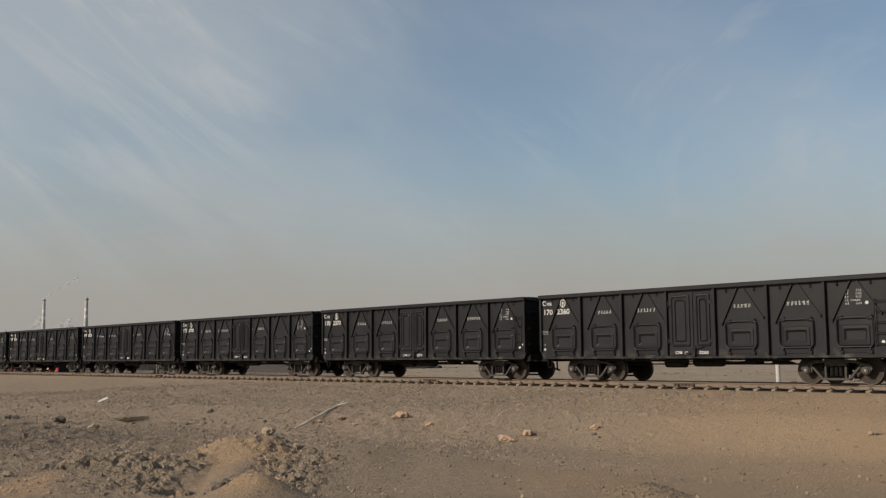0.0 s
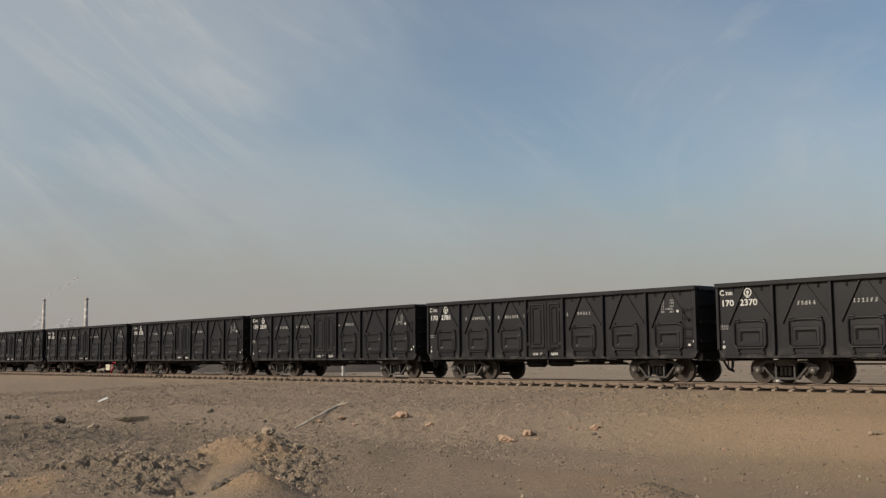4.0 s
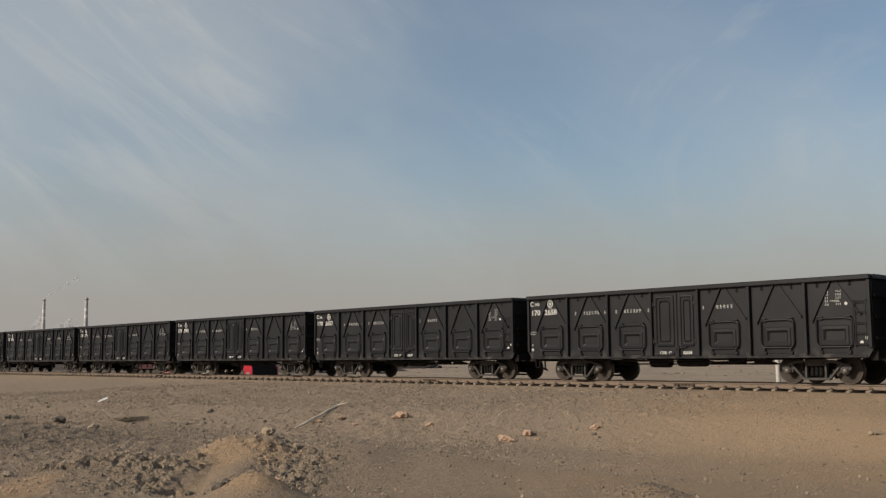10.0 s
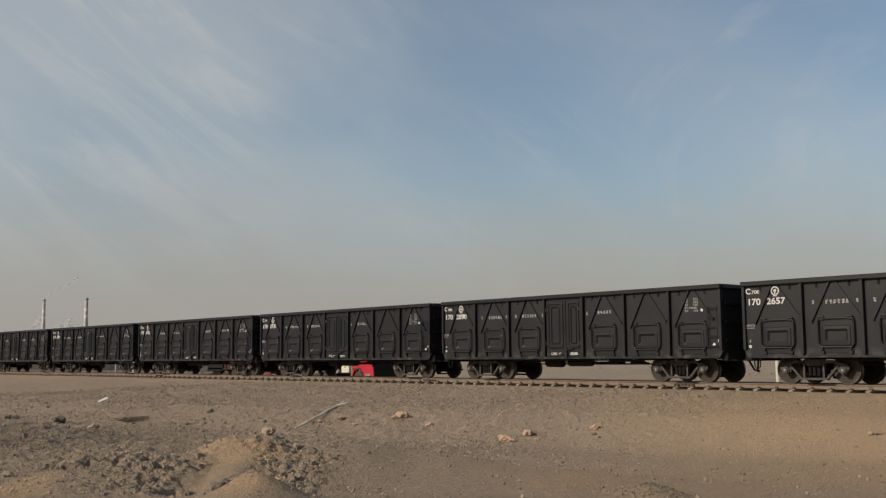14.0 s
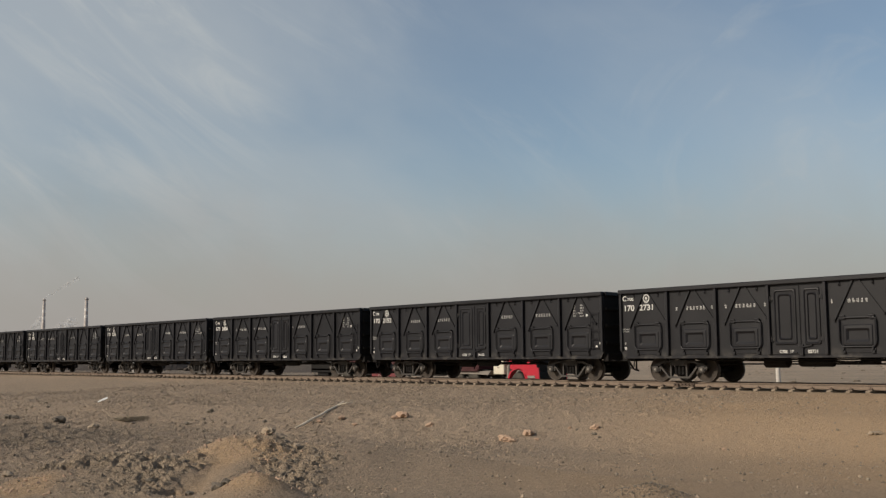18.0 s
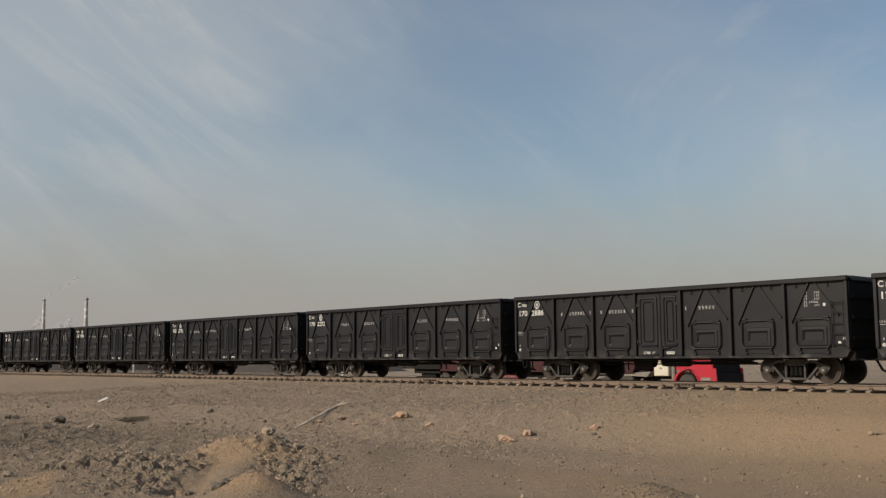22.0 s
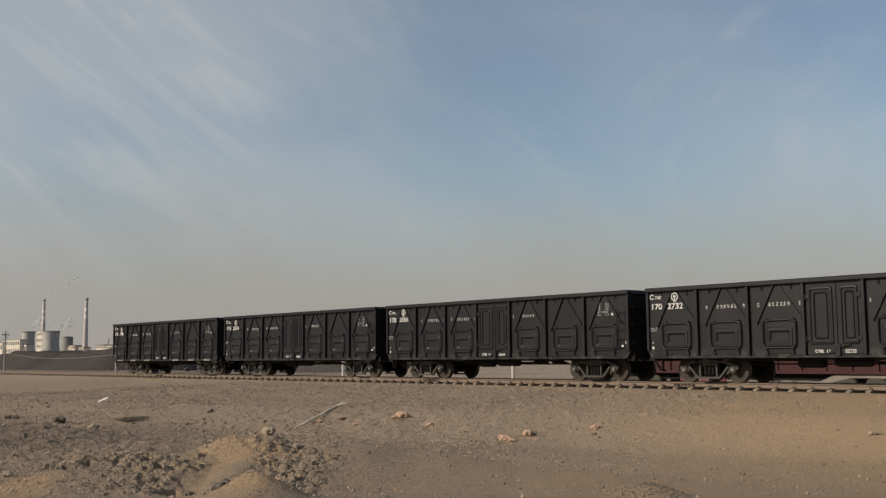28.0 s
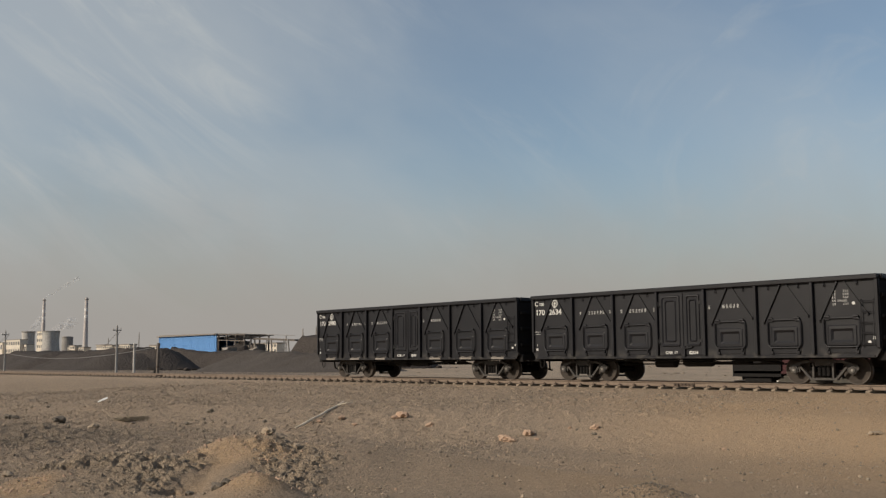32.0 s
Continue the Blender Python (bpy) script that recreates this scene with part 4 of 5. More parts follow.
        for key, rows in (("one", [(BAYS[1] - 0.22, 5), (BAYS[2] - 0.34, 6), (BAYS[3] - 0.26, 5), (BAYS[4] - 0.30, 6)]), ("two", [(BAYS[1] - 0.68, 1), (BAYS[1] - 0.26, 6), (BAYS[1] + 0.68, 1), (BAYS[2] - 0.68, 1), (BAYS[2] - 0.30, 6), (BAYS[2] + 0.70, 1), (BAYS[3] - 0.80, 1), (BAYS[3] - 0.28, 5)])):
            for q, (x, c) in enumerate(rows):
                SHARED["line_%s_%d" % (key, q)] = mesh_of("inscription", glyphs(bmesh.new(), x, 2.36, c, 0.105, 1.22, 3), WORN)
    for key, name in (("type", "type_letter"), ("type2", "type_letter"), ("small_type", "type_letter"), ("logo", "emblem"), ("marks", "marking"), ("data", "data_column"), ("data2", "data_column"), ("seal", "round_mark"), ("dot", "marking"), ("leaf_mark", "marking")):
        ob = part(name, SHARED[key], WHITE, w, "white stencilled paint")
        if name == "data_column":
            ob["kind"] = "stuff"
        if key == "small_type":
            ob.location.y = -0.022
    for me in SHARED["series"] + digits(words(number, 0.27, L + 0.84, 2.42, wide=1.14)) + digits(words("0" + number, 0.135, 0.30, 0.93, y=-1.573)):
        part("digit", me, WHITE, w, "white stencilled digit")
    for key in [k for k in SHARED if k.startswith("line_two_" if two_line else "line_one_")]:
        tagged(part("inscription", SHARED[key], WHITE, w, "faded white inscription"), kind="stuff")


NUMBERS = [("2360", False), ("2370", False), ("2781", True), ("2659", True), ("2658", True), ("2657", True), ("2890", True), ("2731", True), ("2152", False), ("2886", True), ("2232", False), ("2732", True), ("2656", True), ("2634", True), ("2980", True)]
PITCH = 13.976
first = build_wagon()
WAGONS = [first] + [copy_thing(first, pose(0, 0, 0)) for _ in NUMBERS[1:]]
for w, (number, two) in zip(WAGONS, NUMBERS):
    letter_wagon(w, number, two)
# the last wagon has pale plates along its foot
plate = mesh_of("foot_plate", blk(-0.34, 0.34, -1.605, -1.60, 0.80, 0.875), DUSTY)
patch = mesh_of("scuffed_patch", blk(-0.11, 0.11, -1.552, -1.549, 0.90, 1.03), DUSTY)
for x in BAYS:
    part("foot_plate", plate, DUSTY, WAGONS[-1], "chalky worn plate", at=pose(x, 0, 0))
    for d in (-0.22, 0.25):
        part("scuffed_patch", patch, DUSTY, WAGONS[-1], "scuffed grey patch", at=pose(x + d, 0, 0))


# ---- trackside posts and power poles ----
def build_posts():
    for x, top, lean in ((-28.6, 2.79, 0.0), (-48.2, 2.79, 0.5), (-67.4, 2.79, -0.4), (-105.8, 2.72, 0.3)):
        z = float(ground_height(np.array([x]), np.array([20.0]))[0])
        p = thing("trackside_post", "short whitewashed round concrete post beyond the railway track", "post", pose(x, 20.0, z - 0.05, 0, lean, 0), "posts along the track")
        h = top - z
        part("shaft", lathe(bmesh.new(), [(0.125, 0), (0.12, 0.3), (0.112, h - 0.02), (0.09, h)], 12, "Z"), POST, p, smooth=True)
        part("collar", lathe(bmesh.new(), [(0.11, h - 0.50), (0.135, h - 0.48), (0.135, h - 0.42), (0.11, h - 0.40)], 12, "Z"), POLE, p)
        part("footing", lathe(bmesh.new(), [(0.21, 0), (0.20, 0.08), (0.12, 0.12)], 12, "Z"), POLE, p)
    z = float(ground_height(np.array([-100.2]), np.array([20.0]))[0])
    p = thing("braced_post", "leaning dark weathered post with a short strut", "post", pose(-100.2, 20.0, z - 0.05, 0, 2.5, 0), "posts along the track")
    part("shaft", blk(-0.14, 0.14, -0.12, 0.12, 0, 3.75, bevel=0.015), FRAME, p)
    part("strut", bar(bmesh.new(), (-1.1, 0, 0.0), (-0.08, 0, 1.3), 0.2, 0.2), UNDER, p)
    part("bolt_plate", blk(-0.15, 0.15, -0.13, 0.14, 1.15, 1.35), CLIP, p)
    for x, y, h in ((-133.1, 30.3, 6.6), (-176.5, 30.3, 6.9)):
        p = thing("power_pole", "tall grey concrete power pole with a crossarm", "pole", pose(x, y, -1.1), "power poles")
        part("shaft", lathe(bmesh.new(), [(0.17, 0), (0.11, h)], 12, "Z"), POLE, p, smooth=True)
        arm = part("crossarm", blk(-0.06, 0.06, -0.6, 0.6, h - 0.65, h - 0.52), PLANT_D, p)
        for q in (-0.52, 0.52):
            part("insulator", lathe(bmesh.new(), [(0.03, h - 0.52), (0.08, h - 0.46), (0.04, h - 0.40), (0.08, h - 0.34), (0.02, h - 0.28)], 8, "Z"), POST, arm, at=pose(0, q, 0))
        part("insulator", lathe(bmesh.new(), [(0.03, h), (0.08, h + 0.06), (0.04, h + 0.12), (0.08, h + 0.18), (0.02, h + 0.24)], 8, "Z"), POST, p)
        part("brace", bar(bmesh.new(), (0, 0.1, h - 1.3), (0, 0.5, h - 0.62), 0.05, 0.05), PLANT_D, p)
        part("stay", tube(bmesh.new(), [(0, -0.1, h - 1.0), (-0.6, -1.5, h - 2.9)], 0.03), PLANT_D, p)
    # a sagging cable from the braced post towards the power pole
    a, b = Vector((-100.2, 20.0, 2.26)), Vector((-176.5, 30.3, 2.2))
    pts = [a.lerp(b, k / 24) - Vector((0, 0, 1.1 * 4 * (k / 24) * (1 - k / 24))) for k in range(25)]
    solid("overhead_cable", tube(bmesh.new(), pts, 0.03, 5), CABLE, "slack dark cable sagging between two poles", "cable")


build_posts()


# ---- coal yard ----
def build_pile(x, y, length, width, height, turn, seed, label, flat=0.35, mat=COAL):
    n, m = 60, 26
    u, v = np.meshgrid(np.linspace(-1, 1, n), np.linspace(-1, 1, m))
    X, Y = u * length / 2, v * width / 2
    d = np.sqrt(v ** 2 + np.clip((np.abs(u) * length / 2 - (length - width) / 2) / (width / 2), 0, 1) ** 2)
    rise = np.clip((1 - d) / (1 - flat), 0, 1)
    Z = height * rise * (0.80 + 0.40 * layers(X + seed * 31, Y, 14.0, 3, seed)) + 1.5 * rise * (layers(X, Y + seed * 13, 3.5, 4, seed + 3, 0.6) - 0.5) - 0.25
    bm = bmesh.new()
    vs = [[bm.verts.new((X[i, j], Y[i, j], Z[i, j])) for j in range(n)] for i in range(m)]
    for i in range(m - 1):
        for j in range(n - 1):
            bm.faces.new((vs[i][j], vs[i][j + 1], vs[i + 1][j + 1], vs[i + 1][j]))
    solid("coal_mound", bm, mat, label, "coal pile", pose(x, y, -1.05, 0, 0, turn), "coal piles of the yard", smooth=True)


for k, (x, y, a, b, c, t) in enumerate(((-262, 66, 90, 26, 3.9, -8), (-216, 62, 76, 24, 3.6, -6), (-197, 62, 38, 18, 4.1, 6), (-252, 80, 60, 24, 4.4, 0), (-165, 95, 44, 15, 6.8, 0), (-198, 84, 34, 12, 3.8, 12), (-172, 88, 34, 10, 3.3, 5), (-206, 92, 12, 9, 5.6, 0), (-232, 92, 14, 10, 5.4, 0))):
    build_pile(x, y, a, b, c, t, k + 2, "long dark coal heap on the yard" if a > 30 else "small dark coal heap on the yard")

build_pile(-137, 62, 46, 20, 3.1, 2, 14, "long low heap of brown coal dust on the yard", 0.1, COAL_DUST)


def build_shed():
    s = thing("storage_shed", "long blue sheet-steel storage shed with an open frame end", "shed", pose(-230.0, 92, -1.05))
    L, Dp, H = 29.4, 7, 7.85
    bm = bmesh.new()
    box(bm, -L / 2, L / 2, -0.08, 0.08, 3.6, H)
    wall = part("front_wall", bm, BLUE, s)
    for k in range(50):
        x = -L / 2 + 0.3 + k * 0.588
        part("rib", SHARED.setdefault("shed_rib", mesh_of("rib", blk(-0.05, 0.05, -0.14, -0.08, 3.62, H - 0.02), BLUE)), BLUE, wall, at=pose(x, 0, 0))
    part("lower_wall", blk(-L / 2, L / 2, 0.0, 0.2, 0, 3.6), POLE, s)
    part("back_wall", blk(-L / 2, L / 2, Dp, Dp + 0.15, 0, H - 0.6), BLUE, s)
    part("end_wall", blk(-L / 2 - 0.15, -L / 2, 0, Dp, 0, H - 0.1), BLUE, s)
    bm = prism(bmesh.new(), [(-L / 2 - 0.4, H), (-L / 2 + 2, H + 0.25), (L / 2 + 0.3, H + 0.15), (L / 2 + 0.3, H - 0.1), (L / 2, H - 0.12), (-L / 2 - 0.4, H - 0.2)], -0.6, Dp + 0.5)
    part("roof", bm, DUSTY, s)
    for k in range(4):
        x = L / 2 + 0.4 + 3.9 * k
        for y in (0.3, Dp - 0.3):
            part("column", blk(x - 0.14, x + 0.14, y - 0.14, y + 0.14, 0, H - 0.1 - 0.12 * k), FRAME, s)
        part("rafter", bar(bmesh.new(), (x, -0.4, H - 0.9 - 0.12 * k), (x + 1.6, Dp, H - 0.05 - 0.12 * k), 0.25, 0.2), FRAME, s)
    for z, y in ((H + 0.0, 0.3), (H - 1.4, 0.3), (H - 0.1, Dp - 0.3)):
        part("girder", bar(bmesh.new(), (L / 2, y, z), (L / 2 + 12.4, y, z - 0.4), 0.24, 0.24), FRAME, s)
    part("roof_sheet", prism(bmesh.new(), [(L / 2 + 0.4, H + 0.05), (L / 2 + 10.6, H - 0.22), (L / 2 + 10.6, H - 0.34), (L / 2 + 0.4, H - 0.08)], 1.0, Dp + 0.3), DUSTY, s)
    part("machinery", prism(bmesh.new(), [(L / 2 + 1, 0), (L / 2 + 1.5, 5.2), (L / 2 + 4, 6.2), (L / 2 + 7, 5.0), (L / 2 + 11, 5.4), (L / 2 + 12.5, 0)], 4.0, Dp - 0.6), FRAME, s)


build_shed()


def build_conveyor():
    c = thing("conveyor_gantry", "rusty inclined coal conveyor gantry on trestles", "conveyor", pose(-197, 95, -1.05))
    part("gallery", bar(bmesh.new(), (-17, 0, 7.0), (8, 2, 6.0), 0.4, 1.2), FRAME, c)
    part("handrail", tube(bmesh.new(), [(-17, -0.6, 8.2), (8, 1.4, 7.0)], 0.06), PLANT_D, c)
    for x, h in ((-15, 7.2), (-8, 6.9), (-1, 6.5), (6, 6.2)):
        t = part("trestle", bar(bmesh.new(), (x, -0.6, 0), (x + 0.3, -0.2, h), 0.25, 0.25), PLANT_D, c)
        part("leg", bar(bmesh.new(), (x, 1.6, 0), (x + 0.3, 0.8, h), 0.25, 0.25), PLANT_D, t)
    m = thing("loading_machine", "dark steel coal loading machine amid the heaps", "machine", pose(-196, 86, -1.05))
    part("body", blk(-3, 3, -1.2, 1.2, 1.6, 3.6, bevel=0.2), PLANT_D, m)
    part("hopper", prism(bmesh.new(), [(-4.2, 4.5), (-1.6, 4.5), (-2.2, 3.3), (-3.6, 3.3)], -1.2, 1.2), PLANT_D, m)
    part("boom", bar(bmesh.new(), (2, 0, 3.0), (8.5, 0, 4.4), 0.35, 0.4), DUSTY, m)
    part("base", blk(-4, 4, -1.6, 1.6, 0, 1.6), PLANT_D, m)


build_conveyor()


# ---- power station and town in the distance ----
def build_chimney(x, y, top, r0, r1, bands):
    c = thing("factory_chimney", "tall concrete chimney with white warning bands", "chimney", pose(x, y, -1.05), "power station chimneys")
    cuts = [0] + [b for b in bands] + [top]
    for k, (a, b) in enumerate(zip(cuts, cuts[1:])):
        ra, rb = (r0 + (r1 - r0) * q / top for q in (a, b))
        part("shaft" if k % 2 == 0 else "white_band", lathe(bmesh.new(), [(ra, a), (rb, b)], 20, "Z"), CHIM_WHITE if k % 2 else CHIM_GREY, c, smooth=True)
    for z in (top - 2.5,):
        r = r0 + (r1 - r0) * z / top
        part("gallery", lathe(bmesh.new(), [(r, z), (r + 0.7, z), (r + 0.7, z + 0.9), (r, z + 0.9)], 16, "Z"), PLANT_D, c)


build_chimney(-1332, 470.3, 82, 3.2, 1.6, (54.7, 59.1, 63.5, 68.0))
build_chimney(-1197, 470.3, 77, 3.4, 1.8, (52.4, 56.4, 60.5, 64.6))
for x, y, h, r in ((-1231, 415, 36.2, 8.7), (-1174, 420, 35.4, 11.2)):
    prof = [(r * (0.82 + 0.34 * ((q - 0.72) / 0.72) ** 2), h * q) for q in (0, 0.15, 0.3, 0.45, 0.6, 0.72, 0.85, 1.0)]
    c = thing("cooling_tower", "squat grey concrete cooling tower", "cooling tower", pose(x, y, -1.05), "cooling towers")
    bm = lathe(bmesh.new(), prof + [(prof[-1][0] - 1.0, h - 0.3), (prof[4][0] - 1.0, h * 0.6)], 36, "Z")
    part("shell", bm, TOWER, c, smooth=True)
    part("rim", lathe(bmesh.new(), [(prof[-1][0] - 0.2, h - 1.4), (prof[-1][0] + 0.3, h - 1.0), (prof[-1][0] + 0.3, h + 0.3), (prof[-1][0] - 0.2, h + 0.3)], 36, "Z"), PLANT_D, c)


def vapour():
    m = bpy.data.materials.new("thin_vapour")
    m.use_nodes = True
    n, l = m.node_tree.nodes, m.node_tree.links
    b = n["Principled BSDF"]
    b.inputs["Base Color"].default_value = (0.80, 0.78, 0.76, 1)
    b.inputs["Roughness"].default_value = 1.0
    b.inputs["Specular IOR Level"].default_value = 0.0
    co = n.new("ShaderNodeTexCoord")
    t = n.new("ShaderNodeTexNoise")
    t.inputs["Scale"].default_value, t.inputs["Detail"].default_value = 0.12, 4.0
    l.new(co.outputs["Object"], t.inputs["Vector"])
    r = n.new("ShaderNodeMapRange")
    for key, value in (("From Min", 0.3), ("From Max", 0.7), ("To Min", 0.02), ("To Max", 0.20)):
        r.inputs[key].default_value = value
    l.new(t.outputs[0], r.inputs["Value"])
    l.new(r.outputs[0], b.inputs["Alpha"])
    return m


VAPOUR = vapour()


def build_plume(name, label, at, way, lumps, size, seed):
    """A drift of thin vapour lumps, widening as it leaves its mouth."""
    r = random.Random(seed)
    bm = bmesh.new()
    for k in range(lumps):
        u = (k + 0.5) / lumps
        p = Vector(way) * u + Vector((r.uniform(-0.3, 0.3), r.uniform(-0.3, 0.3), r.uniform(-0.2, 0.2))) * size
        rad = size * (0.4 + 0.6 * u)
        bmesh.ops.create_icosphere(bm, subdivisions=3, radius=rad, matrix=Matrix.Translation(p))
    for v in bm.verts:
        v.co += 0.45 * size * Vector((noise.noise(v.co * 0.25), noise.noise(v.co * 0.25 + Vector((9, 0, 0))), noise.noise(v.co * 0.25 + Vector((0, 9, 0)))))
    tagged(new(name, mesh_of(name, bm, VAPOUR, True)), label, "vapour", kind="stuff").matrix_basis = pose(*at)


build_plume("steam", "thin white steam drifting off a cooling tower", (-1231, 415, 35), (6, 14, 17), 5, 4.6, 2)
build_plume("steam", "thin white steam drifting off a cooling tower", (-1174, 420, 34.5), (10, 24, 12), 5, 6.0, 5)
build_plume("smoke", "faint pale smoke trailing from a factory chimney", (-1332, 470.3, 81), (16, 38, 28), 14, 2.8, 9)


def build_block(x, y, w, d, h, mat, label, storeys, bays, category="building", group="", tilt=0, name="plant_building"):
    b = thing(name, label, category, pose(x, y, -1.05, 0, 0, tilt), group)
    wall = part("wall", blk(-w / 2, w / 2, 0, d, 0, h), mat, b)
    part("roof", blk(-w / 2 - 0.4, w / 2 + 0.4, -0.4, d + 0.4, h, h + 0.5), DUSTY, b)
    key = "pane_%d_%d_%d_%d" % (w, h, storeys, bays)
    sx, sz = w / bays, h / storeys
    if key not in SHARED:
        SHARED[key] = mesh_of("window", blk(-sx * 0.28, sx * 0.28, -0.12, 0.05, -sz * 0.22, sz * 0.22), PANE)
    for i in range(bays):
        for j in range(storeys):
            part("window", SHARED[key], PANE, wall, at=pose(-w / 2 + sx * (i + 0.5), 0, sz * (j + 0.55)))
    return b


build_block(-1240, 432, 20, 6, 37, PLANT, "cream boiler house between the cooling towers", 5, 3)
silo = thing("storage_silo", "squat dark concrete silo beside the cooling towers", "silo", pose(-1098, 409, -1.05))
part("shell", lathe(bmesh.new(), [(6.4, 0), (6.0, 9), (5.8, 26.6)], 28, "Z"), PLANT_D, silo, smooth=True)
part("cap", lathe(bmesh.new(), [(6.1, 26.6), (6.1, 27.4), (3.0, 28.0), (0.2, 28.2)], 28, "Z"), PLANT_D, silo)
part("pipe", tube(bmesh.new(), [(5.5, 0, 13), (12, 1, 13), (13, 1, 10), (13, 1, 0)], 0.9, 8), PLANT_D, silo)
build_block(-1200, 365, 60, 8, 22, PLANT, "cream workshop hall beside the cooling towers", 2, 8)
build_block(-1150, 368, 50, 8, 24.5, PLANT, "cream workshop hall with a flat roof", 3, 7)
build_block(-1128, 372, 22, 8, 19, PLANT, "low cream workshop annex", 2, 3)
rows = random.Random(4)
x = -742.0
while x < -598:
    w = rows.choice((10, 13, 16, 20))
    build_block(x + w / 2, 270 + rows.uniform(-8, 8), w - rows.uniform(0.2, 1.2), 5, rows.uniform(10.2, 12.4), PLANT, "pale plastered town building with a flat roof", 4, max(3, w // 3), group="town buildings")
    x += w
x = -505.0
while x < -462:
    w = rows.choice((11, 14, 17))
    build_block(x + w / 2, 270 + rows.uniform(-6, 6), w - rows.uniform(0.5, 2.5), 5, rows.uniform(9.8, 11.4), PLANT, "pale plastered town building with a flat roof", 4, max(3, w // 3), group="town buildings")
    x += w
for x, y, h in ((-842, 370, 26), (-589, 370, 22.6), (-573, 370, 23.7), (-610, 370, 18.8), (-905, 370, 22)):
    m = thing("lattice_mast", "thin dark lattice mast in the haze", "mast", pose(x, y, -1.05), "far masts")
    for q in (-1, 1):
        part("leg", bar(bmesh.new(), (q * 1.5, 0, 0), (q * 0.15, 0, h), 0.3, 0.3), DUSTY, m)
    for k in range(5):
        z = h * (k + 0.7) / 6
        part("tie", bar(bmesh.new(), (-1.5 + 1.35 * z / h, 0, z), (1.5 - 1.35 * z / h, 0, z + h * 0.1), 0.2, 0.2), DUSTY, m)


# ---- rocks, clods and litter on the near ground ----
def rock_mesh(name, mat, seed, rough=0.6):
    bm = bmesh.new()
    bmesh.ops.create_icosphere(bm, subdivisions=3, radius=0.5)
    for v in bm.verts:
        p = v.co * 1.7 + Vector((seed * 3.1, seed * 1.7, seed))
        v.co *= 1 + rough * noise.noise(p) + rough * 0.55 * noise.noise(p * 2.7) + rough * 0.3 * noise.noise(p * 6.0)
        v.co.z *= 0.8
    return mesh_of(name, bm, mat)


def floor_at(x, y):
    return float(ground_height(np.array([float(x)]), np.array([float(y)]))[0])


def put_rock(x, y, size, mat, k, label, tall=0.7, name="rock"):
    key = "rock_%s_%d" % (mat.name, k % 5)
    if key not in SHARED:
        SHARED[key] = rock_mesh("rock", mat, k % 5 + 3)
    ob = solid(name, SHARED[key], mat, label, "rock", pose(x, y, floor_at(x, y) + size * tall * 0.24, 0, 0, 67 * k), "loose rocks")
    ob.scale = (size * 0.85, size * 0.7, size * tall * 0.85)


for k, (x, y, s) in enumerate(((-32.84, -18.37, 0.39), (-32.67, -18.19, 0.28), (-27.56, -14.29, 0.24), (-11.06, -23.40, 0.20), (-10.98, -23.33, 0.16), (-12.09, -23.22, 0.17), (-12.76, -23.43, 0.11), (-12.31, -21.80, 0.12), (-11.0, -22.40, 0.09), (-13.80, -22.0, 0.11), (-29.95, -17.89, 0.5), (-14.93, -11.70, 0.13), (-15.54, -11.60, 0.09), (-24.44, -14.35, 0.16), (-26.51, -15.61, 0.19), (-14.71, -11.81, 0.10))):
    put_rock(x, y, s, ROCK_D, k, "dark grey-brown stone half sunk in dusty soil")
for k, (x, y, s) in enumerate(((-20.71, -12.50, 0.35), (-20.82, -12.64, 0.18), (-19.44, -12.67, 0.20), (-16.63, -12.85, 0.28), (-16.38, -12.88, 0.21), (-16.37, -12.33, 0.29), (-15.92, -12.52, 0.10), (-15.20, -11.36, 0.22), (-11.78, -11.45, 0.08), (-22.73, -13.72, 0.15), (-22.35, -13.26, 0.21), (-21.43, -13.50, 0.13), (-15.80, -11.54, 0.09))):
    put_rock(x, y, s * 1.25, ROCK_O, k, "pale ochre clod of dried earth on the slope")
for k, (x, y, s) in enumerate(((-13.38, -21.22, 0.26), (-13.25, -21.10, 0.20), (-25.64, -18.70, 0.34), (-13.9, -21.9, 0.14), (-16.0, -24.15, 0.22), (-9.50, -9.69, 0.20), (-9.41, -9.62, 0.16), (-9.56, -9.73, 0.11), (-12.93, -21.02, 0.15))):
    put_rock(x, y, s, ROCK, k, "grey-brown clod of dried earth on the dug soil")

# bleached branch on the slope
pts = [(-22.74, -14.48), (-22.76, -14.18), (-23.04, -13.75), (-23.15, -13.38), (-23.45, -12.90), (-23.95, -12.25), (-24.7, -11.45)]
bm = tube(bmesh.new(), [(x, y, max(floor_at(x, y) + 0.03, floor_at(*pts[0]) + (floor_at(*pts[-1]) - floor_at(*pts[0])) * k / 6 + 0.06)) for k, (x, y) in enumerate(pts)], [0.018, 0.042, 0.030, 0.036, 0.028, 0.034, 0.016], 7)
branch = solid("branch", bm, WOOD, "long bleached crooked branch lying on the embankment slope", "branch", smooth=True)
bm = tube(bmesh.new(), [(-23.95, -12.25, floor_at(-23.95, -12.25) + 0.05), (-23.75, -12.05, floor_at(-23.75, -12.05) + 0.10), (-23.8, -11.8, floor_at(-23.8, -11.8) + 0.09)], 0.016, 6)
part("twig", bm, WOOD, branch)

# crumpled litter
bm = bmesh.new()
bmesh.ops.create_grid(bm, x_segments=7, y_segments=5, size=0.5)
for v in bm.verts:
    v.co = Vector((v.co.x * 0.34, v.co.y * 0.13, 0.04 + 0.04 * noise.noise(v.co * 5)))
bmesh.ops.solidify(bm, geom=bm.faces[:], thickness=0.008)
